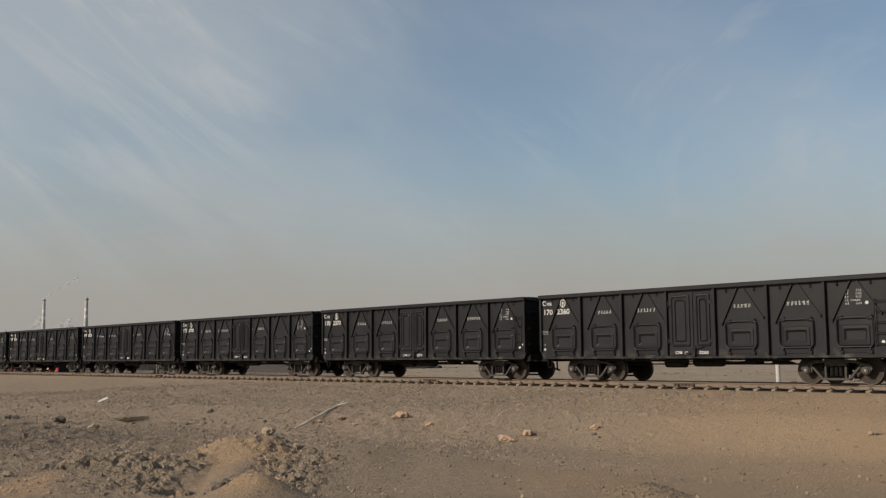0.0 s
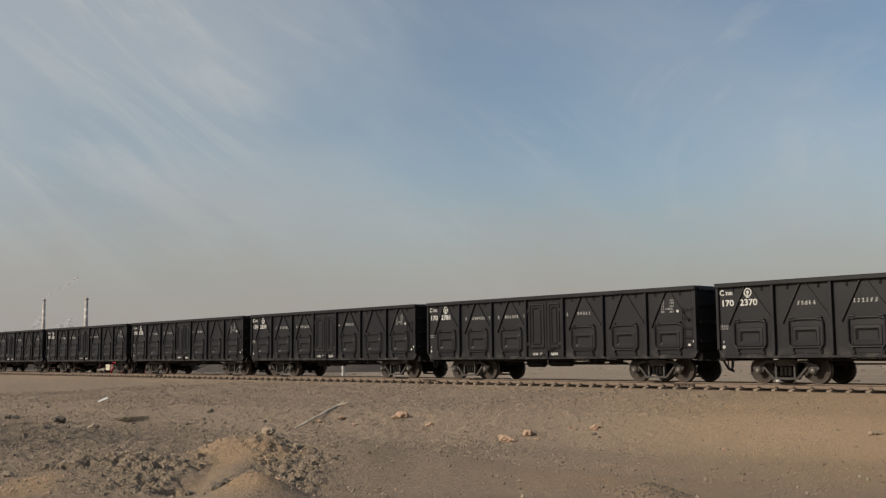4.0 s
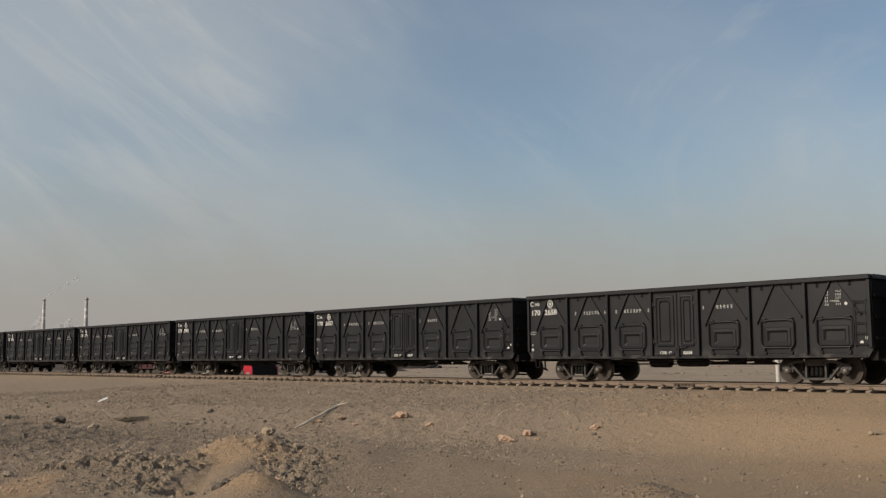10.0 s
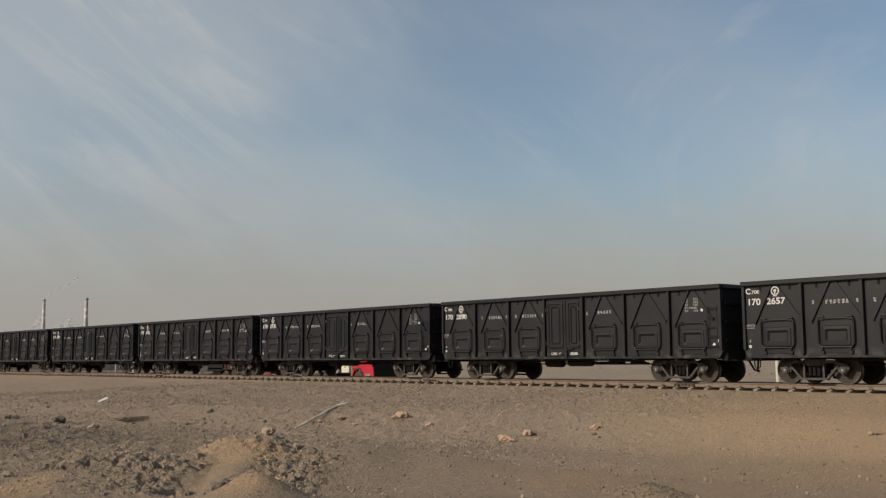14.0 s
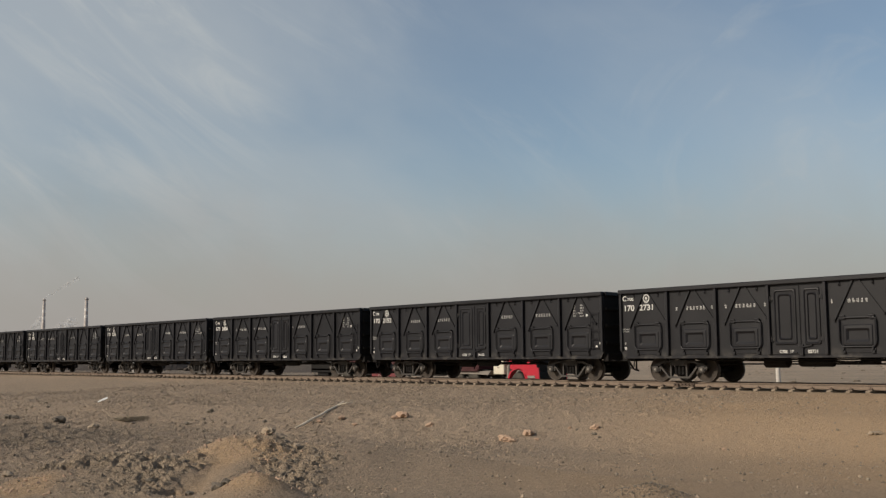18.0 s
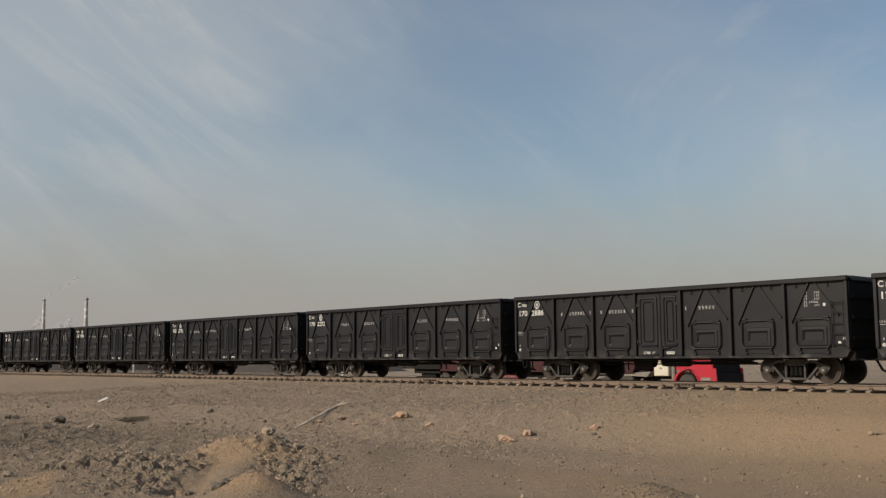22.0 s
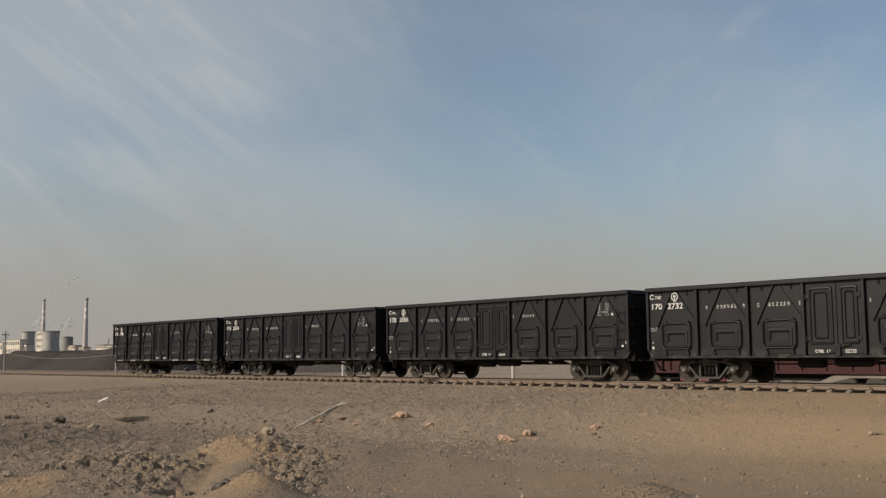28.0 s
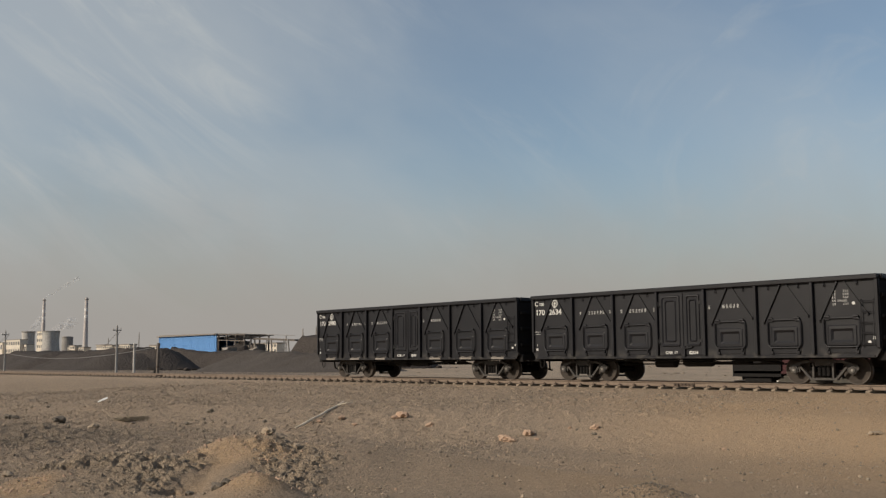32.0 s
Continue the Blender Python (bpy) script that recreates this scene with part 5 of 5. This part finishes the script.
solid("litter", bm, PAPER, "crumpled white plastic scrap on the soil", "litter", pose(-33.56, -15.0, floor_at(-33.56, -15.0) + 0.06, 20, -22, 60))


def build_shrub(x, y, size):
    s = thing("dry_shrub", "low dry grey-brown desert shrub", "shrub", pose(x, y, floor_at(x, y)))
    r = random.Random(8)
    bm = bmesh.new()
    for k in range(190):
        a, e = r.uniform(0, 6.28), r.uniform(0.15, 1.2)
        l = size * r.uniform(0.5, 1.0)
        root = Vector((r.uniform(-0.45, 0.45) * size, r.uniform(-0.3, 0.75) * size, 0))
        way = Vector((0.75 * math.cos(a) * math.cos(e), 0.9 * math.sin(a) * math.cos(e), 0.26 * math.sin(e)))
        tube(bm, [root, root + way * l * 0.5 + Vector((0, 0, 0.03)), root + way * l], [0.012, 0.008, 0.003], 3)
    part("twigs", bm, DRY, s)
    part("stem", tube(bmesh.new(), [(0, 0, -0.05), (0.02, 0, 0.12)], 0.03, 6), DRY, s)


build_shrub(-28.8, -16.3, 0.6)


def scatter(name, label, mat, count, seed, region, sizes, weight, detail=1, tall=0.75):
    """Countless small stones as one mesh."""
    r = np.random.RandomState(seed)
    bases = []
    for k in range(4):
        bm = bmesh.new()
        if detail:
            bmesh.ops.create_icosphere(bm, subdivisions=detail, radius=0.5)
        else:
            v = [bm.verts.new(c) for c in ((0.5, 0, 0), (-0.5, 0.1, 0), (0, 0.5, 0.05), (0.1, -0.5, 0), (0, 0, 0.5), (0, 0, -0.4))]
            for f in ((0, 2, 4), (2, 1, 4), (1, 3, 4), (3, 0, 4), (2, 0, 5), (1, 2, 5), (3, 1, 5), (0, 3, 5)):
                bm.faces.new([v[i] for i in f])
        for v in bm.verts:
            p = v.co * 2.1 + Vector((k * 5.3, seed, k))
            v.co *= 1 + 0.5 * noise.noise(p) + 0.25 * noise.noise(p * 3)
        bm.verts.ensure_lookup_table()
        bm.verts.index_update()
        bases.append((np.array([v.co[:] for v in bm.verts]), np.array([[v.index for v in f.verts] for f in bm.faces])))
        bm.free()
    x = r.uniform(region[0], region[1], count * 6)
    y = r.uniform(region[2], region[3], count * 6)
    keep = r.rand(count * 6) < weight(x, y)
    x, y = x[keep][:count], y[keep][:count]
    z = ground_height(x, y)
    verts, faces, at = [], [], 0
    for i in range(len(x)):
        b, f = bases[i % 4]
        s = sizes[0] * (sizes[1] / sizes[0]) ** (r.rand() ** 2.2)
        a = r.uniform(0, 6.28)
        c, q = math.cos(a), math.sin(a)
        p = b * np.array([s * r.uniform(0.8, 1.3), s * r.uniform(0.7, 1.0), s * tall * r.uniform(0.7, 1.2)])
        verts.append(np.stack([p[:, 0] * c - p[:, 1] * q + x[i], p[:, 0] * q + p[:, 1] * c + y[i], p[:, 2] + z[i] + s * 0.14], -1))
        faces.append(f + at)
        at += len(b)
    me = bpy.data.meshes.new(name)
    me.from_pydata(np.concatenate(verts).tolist(), [], np.concatenate(faces).tolist())
    me.materials.append(mat)
    tagged(new(name, me), label, "stones", kind="stuff")


def in_sight(x, y):
    """The wedge of near ground between the camera and the track."""
    a = np.degrees(np.arctan2(-x, y + 29.69))
    return (a > 21) & (a < 74)


scatter("clods", "countless grey-brown clods on the dug-up soil", ROCK, 12000, 1, (-26, -8, -27, -15), (0.014, 0.07), lambda x, y: np.clip(clodded(x, y) * 1.8 - 0.6 * ochre(x, y), 0, 1) * in_sight(x, y), 0, 0.9)
scatter("ochre_clods", "countless ochre clods on the dug-up soil", ROCK_O, 2200, 10, (-18, -8, -27, -18), (0.012, 0.06), lambda x, y: (x < -10.2) * (y < -20.5) * np.clip(1.6 * ochre(x, y) - chain(x, y, [(-12.14, -23.3), (-12.47, -22.89), (-12.89, -22.3)], 0.3), 0, 1) * in_sight(x, y), 1, 0.9)
# dark clods gather in the pits and also paint the shade there
scatter("dark_clods", "countless dark clods on the dug-up soil, partly in place of pit shade", ROCK_D, 900, 2, (-26, -8, -27, -15), (0.02, 0.085), lambda x, y: np.clip(0.25 * clodded(x, y) + holes(x, y), 0, 1) * (layers(x, y, 0.5, 2, 73) > 0.50) * in_sight(x, y), 2, 0.8)
scatter("dark_gravel", "small dark heap of gravel on the sandy ground", ROCK_D, 700, 6, (-9.2, -7.0, -19.9, -17.9), (0.015, 0.05), lambda x, y: swell(x, y, -8.05, -18.85, 0.42, 0.34), 1)
scatter("pebbles", "countless small pebbles strewn over the dry slope", PEBBLE, 62000, 3, (-46, -4, -26, -2.6), (0.016, 0.075), lambda x, y: (0.25 + 0.75 * (layers(x, y, 2.5, 3, 61) > 0.5)) * (0.16 + 0.84 * np.clip((-x - 12) / 12, 0, 1)) * np.clip(1.1 - ochre(x, y), 0.3, 1) * in_sight(x, y), 0, 0.95)
scatter("dark_pebbles", "countless dark pebbles strewn over the dry slope", ROCK_S, 4000, 9, (-50, -3, -26, -2.4), (0.012, 0.075), lambda x, y: (0.1 + 0.9 * (layers(x, y, 1.6, 3, 65) > 0.56)) * in_sight(x, y), 1, 0.9)
scatter("ochre_gravel", "countless ochre gravel stones on the sandy ground", ROCK_O, 260, 4, (-32, -3, -25, -2.4), (0.01, 0.04), lambda x, y: np.clip(0.12 + ochre(x, y), 0, 1) * in_sight(x, y), 1)
scatter("slope_clods", "countless dry clods casting shadows on the embankment slope", ROCK_S, 1500, 12, (-44, -14, -17, -4), (0.04, 0.13), lambda x, y: (layers(x, y, 2.2, 3, 97) > 0.5) * np.clip((-x - 14) / 8, 0, 1) * in_sight(x, y), 1, 0.7)
scatter("coal_lumps", "countless coal lumps and rubble on the yard", COAL, 900, 7, (-215, -140, 55, 100), (0.25, 1.5), lambda x, y: 0.1 + 0.9 * (layers(x, y, 12, 2, 81) > 0.55), 1, 0.6)
scatter("pale_rubble", "scattered pale rubble on the coal yard", DUSTY, 90, 8, (-205, -150, 66, 90), (0.3, 1.3), lambda x, y: 0.05 + 0.95 * (layers(x, y, 9, 2, 91) > 0.6), 1, 0.6)
scatter("far_clods", "countless low dusty clods and tufts on the plain beyond the track", ROCK_S, 500, 5, (-150, -8, 22, 150), (0.12, 0.6), lambda x, y: 0.2 + 0.8 * (layers(x, y, 16, 2, 71) > 0.55), 1, 0.4)


# ---- truck on the road beyond the track ----
def build_truck():
    t = thing("dump_truck", "red tractor truck with a long dusty maroon dump trailer", "truck", pose(-114.9, 15.2, -1.08))
    # metres from the middle of the side locker; x forward, the track side is y < 0
    cab = part("cab", prism(bmesh.new(), [(0.85, 1.55), (0.85, 3.0), (1.0, 3.15), (2.7, 3.15), (3.05, 2.3), (3.1, 1.55)], -1.2, 1.2), RED, t)
    for s in (-1, 1):
        part("side_window", blk(1.3, 2.7, s * 1.21 - 0.01, s * 1.21 + 0.01, 2.79, 2.85), GLASS, cab)
        part("mirror", blk(3.0, 3.12, s * 1.42 - 0.12, s * 1.42 + 0.12, 1.9, 2.5), TYRE, cab)
        part("step_panel", blk(0.9, 3.05, s * 1.10 - 0.05, s * 1.10 + 0.05, 1.24, 1.56), RED, t)
        bm = bmesh.new()
        n = 12
        for k in range(n):
            a, b = math.pi * k / n, math.pi * (k + 1) / n
            p, q = (1.55 + 0.66 * math.cos(a), 0.58 + 0.66 * math.sin(a)), (1.55 + 0.66 * math.cos(b), 0.58 + 0.66 * math.sin(b))
            p2, q2 = (1.55 + 0.78 * math.cos(a), 0.58 + 0.74 * math.sin(a)), (1.55 + 0.78 * math.cos(b), 0.58 + 0.74 * math.sin(b))
            prism(bm, [p, q, q2, p2], s * 1.22 - 0.02, s * 0.85)
        part("wheel_arch", bm, RED, t)
        part("side_skirt", prism(bmesh.new(), [(1.5, 1.28), (3.26, 1.34), (3.34, 0.42), (2.32, 0.40), (2.28, 0.75), (2.1, 1.12)], s * 1.2 - 0.04, s * 1.2 + 0.04), RED, t)
        part("step", blk(2.42, 3.0, s * 1.25 - 0.02, s * 1.25 + 0.02, 0.72, 0.88), DUSTY, t)
    # front panel and bumper carry the shade of the cab's front as near-black colour
    part("front_panel", blk(3.05, 3.13, -1.18, 1.18, 1.1, 2.1, bevel=0.02), UNDER, t)
    part("bumper", blk(2.95, 3.30, -1.19, 1.19, 0.42, 1.10, bevel=0.06), UNDER, t)
    part("windscreen", prism(bmesh.new(), [(2.74, 3.05), (3.03, 2.3), (3.06, 2.3), (2.77, 3.05)], -1.05, 1.05), GLASS, t)
    for y in (-0.95, 0.95):
        part("headlamp", blk(3.24, 3.28, y - 0.16, y + 0.16, 0.62, 0.82), BRIGHT, t)
    part("chassis_rail", blk(-5.6, 3.0, -0.45, -0.35, 0.75, 1.02), UNDER, t)
    part("chassis_rail", blk(-5.6, 3.0, 0.35, 0.45, 0.75, 1.02), UNDER, t)
    locker = part("locker", blk(-0.45, 0.45, -1.22, -0.55, 0.93, 1.66, bevel=0.03), CREAM, t, "cream painted steel locker")
    part("lid", blk(-0.43, 0.43, -1.225, -0.56, 1.67, 1.78, bevel=0.02), CREAM, locker)
    part("handle", blk(-0.06, 0.06, -1.25, -1.22, 1.3, 1.36), CLIP, locker)
    part("air_tank", lathe(bmesh.new(), [(0.05, 0.5), (0.13, 0.55), (0.13, 1.45), (0.05, 1.5)], 12, "Z"), DUSTY, t, at=pose(0.65, -1.0, 0), smooth=True)
    part("fuel_tank", blk(-0.5, 0.45, 0.55, 1.2, 0.6, 1.2, bevel=0.06), DUSTY, t)
    for s in (-1, 1):
        part("mudguard", prism(bmesh.new(), [(-4.9, 0.72), (-4.2, 1.03), (-3.1, 1.12), (-1.6, 1.10), (-0.65, 1.16), (-0.9, 0.88), (-1.9, 0.92), (-3.4, 0.93), (-4.6, 0.62)], s * 1.22, s * 0.70), DUSTY, t, "pale dust-covered mudguard")
    # trailer
    part("trailer_body", prism(bmesh.new(), [(-19.3, 1.22), (-1.7, 1.22), (-1.4, 3.25), (-19.5, 3.25)], -1.25, 1.25), MAROON, t)
    for k in range(15):
        part("body_rib", SHARED.setdefault("truck_rib", mesh_of("body_rib", blk(-0.07, 0.07, -1.33, -1.25, 1.22, 3.2), MAROON)), MAROON, t, at=pose(-18.9 + 1.2 * k, 0, 0))
    part("lower_rail", blk(-19.4, -1.7, -1.36, -1.25, 1.10, 1.22), MAROON, t)
    part("trailer_beam", blk(-19.2, -1.2, -0.95, -0.45, 0.78, 1.21), UNDER, t)
    part("trailer_beam", blk(-19.2, -1.2, 0.45, 0.95, 0.78, 1.21), UNDER, t)
    part("side_guard", blk(-12.3, -9.7, -1.26, -1.18, 0.58, 0.93), RUST_RED, t, "red side guard with faded lettering")
    part("faded_lettering", glyphs(bmesh.new(), -11.6, 0.68, 6, 0.16, 1.25, 2, -1.262), DUSTY, t, "faded white lettering")
    part("side_guard", blk(-9.5, -6.6, -1.24, -1.18, 0.62, 0.72), DUSTY, t)
    for x in (-8.8, -7.4):
        part("landing_leg", blk(x - 0.08, x + 0.08, -0.9, -0.74, 0.15, 0.8), UNDER, t)
    # near-black plate laid over the maroon body at the tail
    part("tail_frame", blk(-19.45, -16.9, -1.36, -1.26, 0.95, 2.0), UNDER, t, "near-black tail frame")
    part("tool_box", blk(-18.9, -17.5, -1.22, -0.7, 0.42, 0.92, bevel=0.05), UNDER, t)
    part("tail_rail", blk(-18.6, -16.9, -1.3, -1.24, 0.62, 0.70), DUSTY, t)
    part("rear_bumper", blk(-19.5, -19.3, -1.2, 1.2, 0.5, 0.75), UNDER, t)
    part("mud_flap", blk(-18.2, -18.15, -1.2, -0.6, 0.3, 1.0), TYRE, t)
    bm = lathe(bmesh.new(), [(0.30, -0.15), (0.36, -0.16), (0.49, -0.15), (0.52, -0.10), (0.52, 0.10), (0.49, 0.15), (0.30, 0.15)], 28)
    tyre = mesh_of("tyre", bm, TYRE, True)
    rim = mesh_of("rim", lathe(bmesh.new(), [(0.05, -0.05), (0.14, -0.06), (0.16, -0.10), (0.22, -0.08), (0.29, -0.13), (0.31, -0.15), (0.31, 0.12), (0.1, 0.12)], 20), DUSTY, True)
    nut = mesh_of("hub", lathe(bmesh.new(), [(0.02, -0.17), (0.09, -0.15), (0.11, -0.05)], 10), CLIP, True)
    wheels = []
    for x in (1.55, -2.25, -3.6, -14.0, -15.35, -16.7):
        for s in (-1, 1):
            w = part("wheel", tyre, TYRE, t, at=pose(x, s * 1.05, 0.52))
            part("rim", rim, DUSTY, w, at=pose(0, 0, 0, 0, 0, 0 if s < 0 else 180))
            part("hub", nut, CLIP, w, at=pose(0, 0, 0, 0, 0, 0 if s < 0 else 180))
            wheels.append(w)
    return t, wheels


TRUCK_BODY, TRUCK_WHEELS = build_truck()


# ---- what moves ----
LAG = [(0, 0), (1, -0.36), (2, -0.60), (3, -0.88), (5.5, -1.33), (7.5, -1.42), (9.5, -1.40), (13, -1.03), (16, -0.63), (19, -0.31), (23, -0.08), (28, 0.0), (32, 0.02)]
TRUCK = [(0, -114.9), (4.5, -96.9), (9, -78.8), (13.2, -62.15), (18.5, -41.7), (20, -37.0), (22, -31.75), (24, -27.15), (25.5, -23.8), (29, -15.9), (32, -8.0)]


def glide(rows, t):
    """A smooth curve through rows of (seconds, value)."""
    ts, vs = [r[0] for r in rows], [r[1] for r in rows]
    k = max(i for i in range(len(ts) - 1) if ts[i] <= t + 1e-9)
    slope = lambda i: (vs[min(i + 1, len(ts) - 1)] - vs[max(i - 1, 0)]) / (ts[min(i + 1, len(ts) - 1)] - ts[max(i - 1, 0)])
    h = ts[k + 1] - ts[k]
    u = (t - ts[k]) / h
    return vs[k] * (1 + 2 * u) * (1 - u) ** 2 + h * slope(k) * u * (1 - u) ** 2 + vs[k + 1] * u * u * (3 - 2 * u) + h * slope(k + 1) * u * u * (u - 1)


def train_x(t):
    return -25.85 + HALF + 5.665 * t + glide(LAG, t)


def motions():
    halves = [0.5 * i for i in range(65)]
    tenths = [0.1 * i for i in range(321)]
    gone = [(t, train_x(t)) for t in halves]
    rolled = [(t, -math.degrees((train_x(t) - train_x(0)) / 0.42)) for t in tenths]
    for k, w in enumerate(WAGONS):
        walk(w, [(t, pose(x - PITCH * k, 0, 0)) for t, x in gone])
        for c in w.children:
            if c.name.startswith("wheelset"):
                at = c.location.copy()
                walk(c, [(t, pose(at.x, at.y, at.z, 0, -a, 0)) for t, a in rolled])
    walk(TRUCK_BODY, [(t, pose(glide(TRUCK, t), 15.2, -1.08)) for t in halves])
    turned = [(t, math.degrees((glide(TRUCK, t) - TRUCK[0][1]) / 0.52)) for t in tenths]
    for c in TRUCK_WHEELS:
        at = c.location.copy()
        walk(c, [(t, pose(at.x, at.y, at.z, 0, a, 0)) for t, a in turned])


motions()
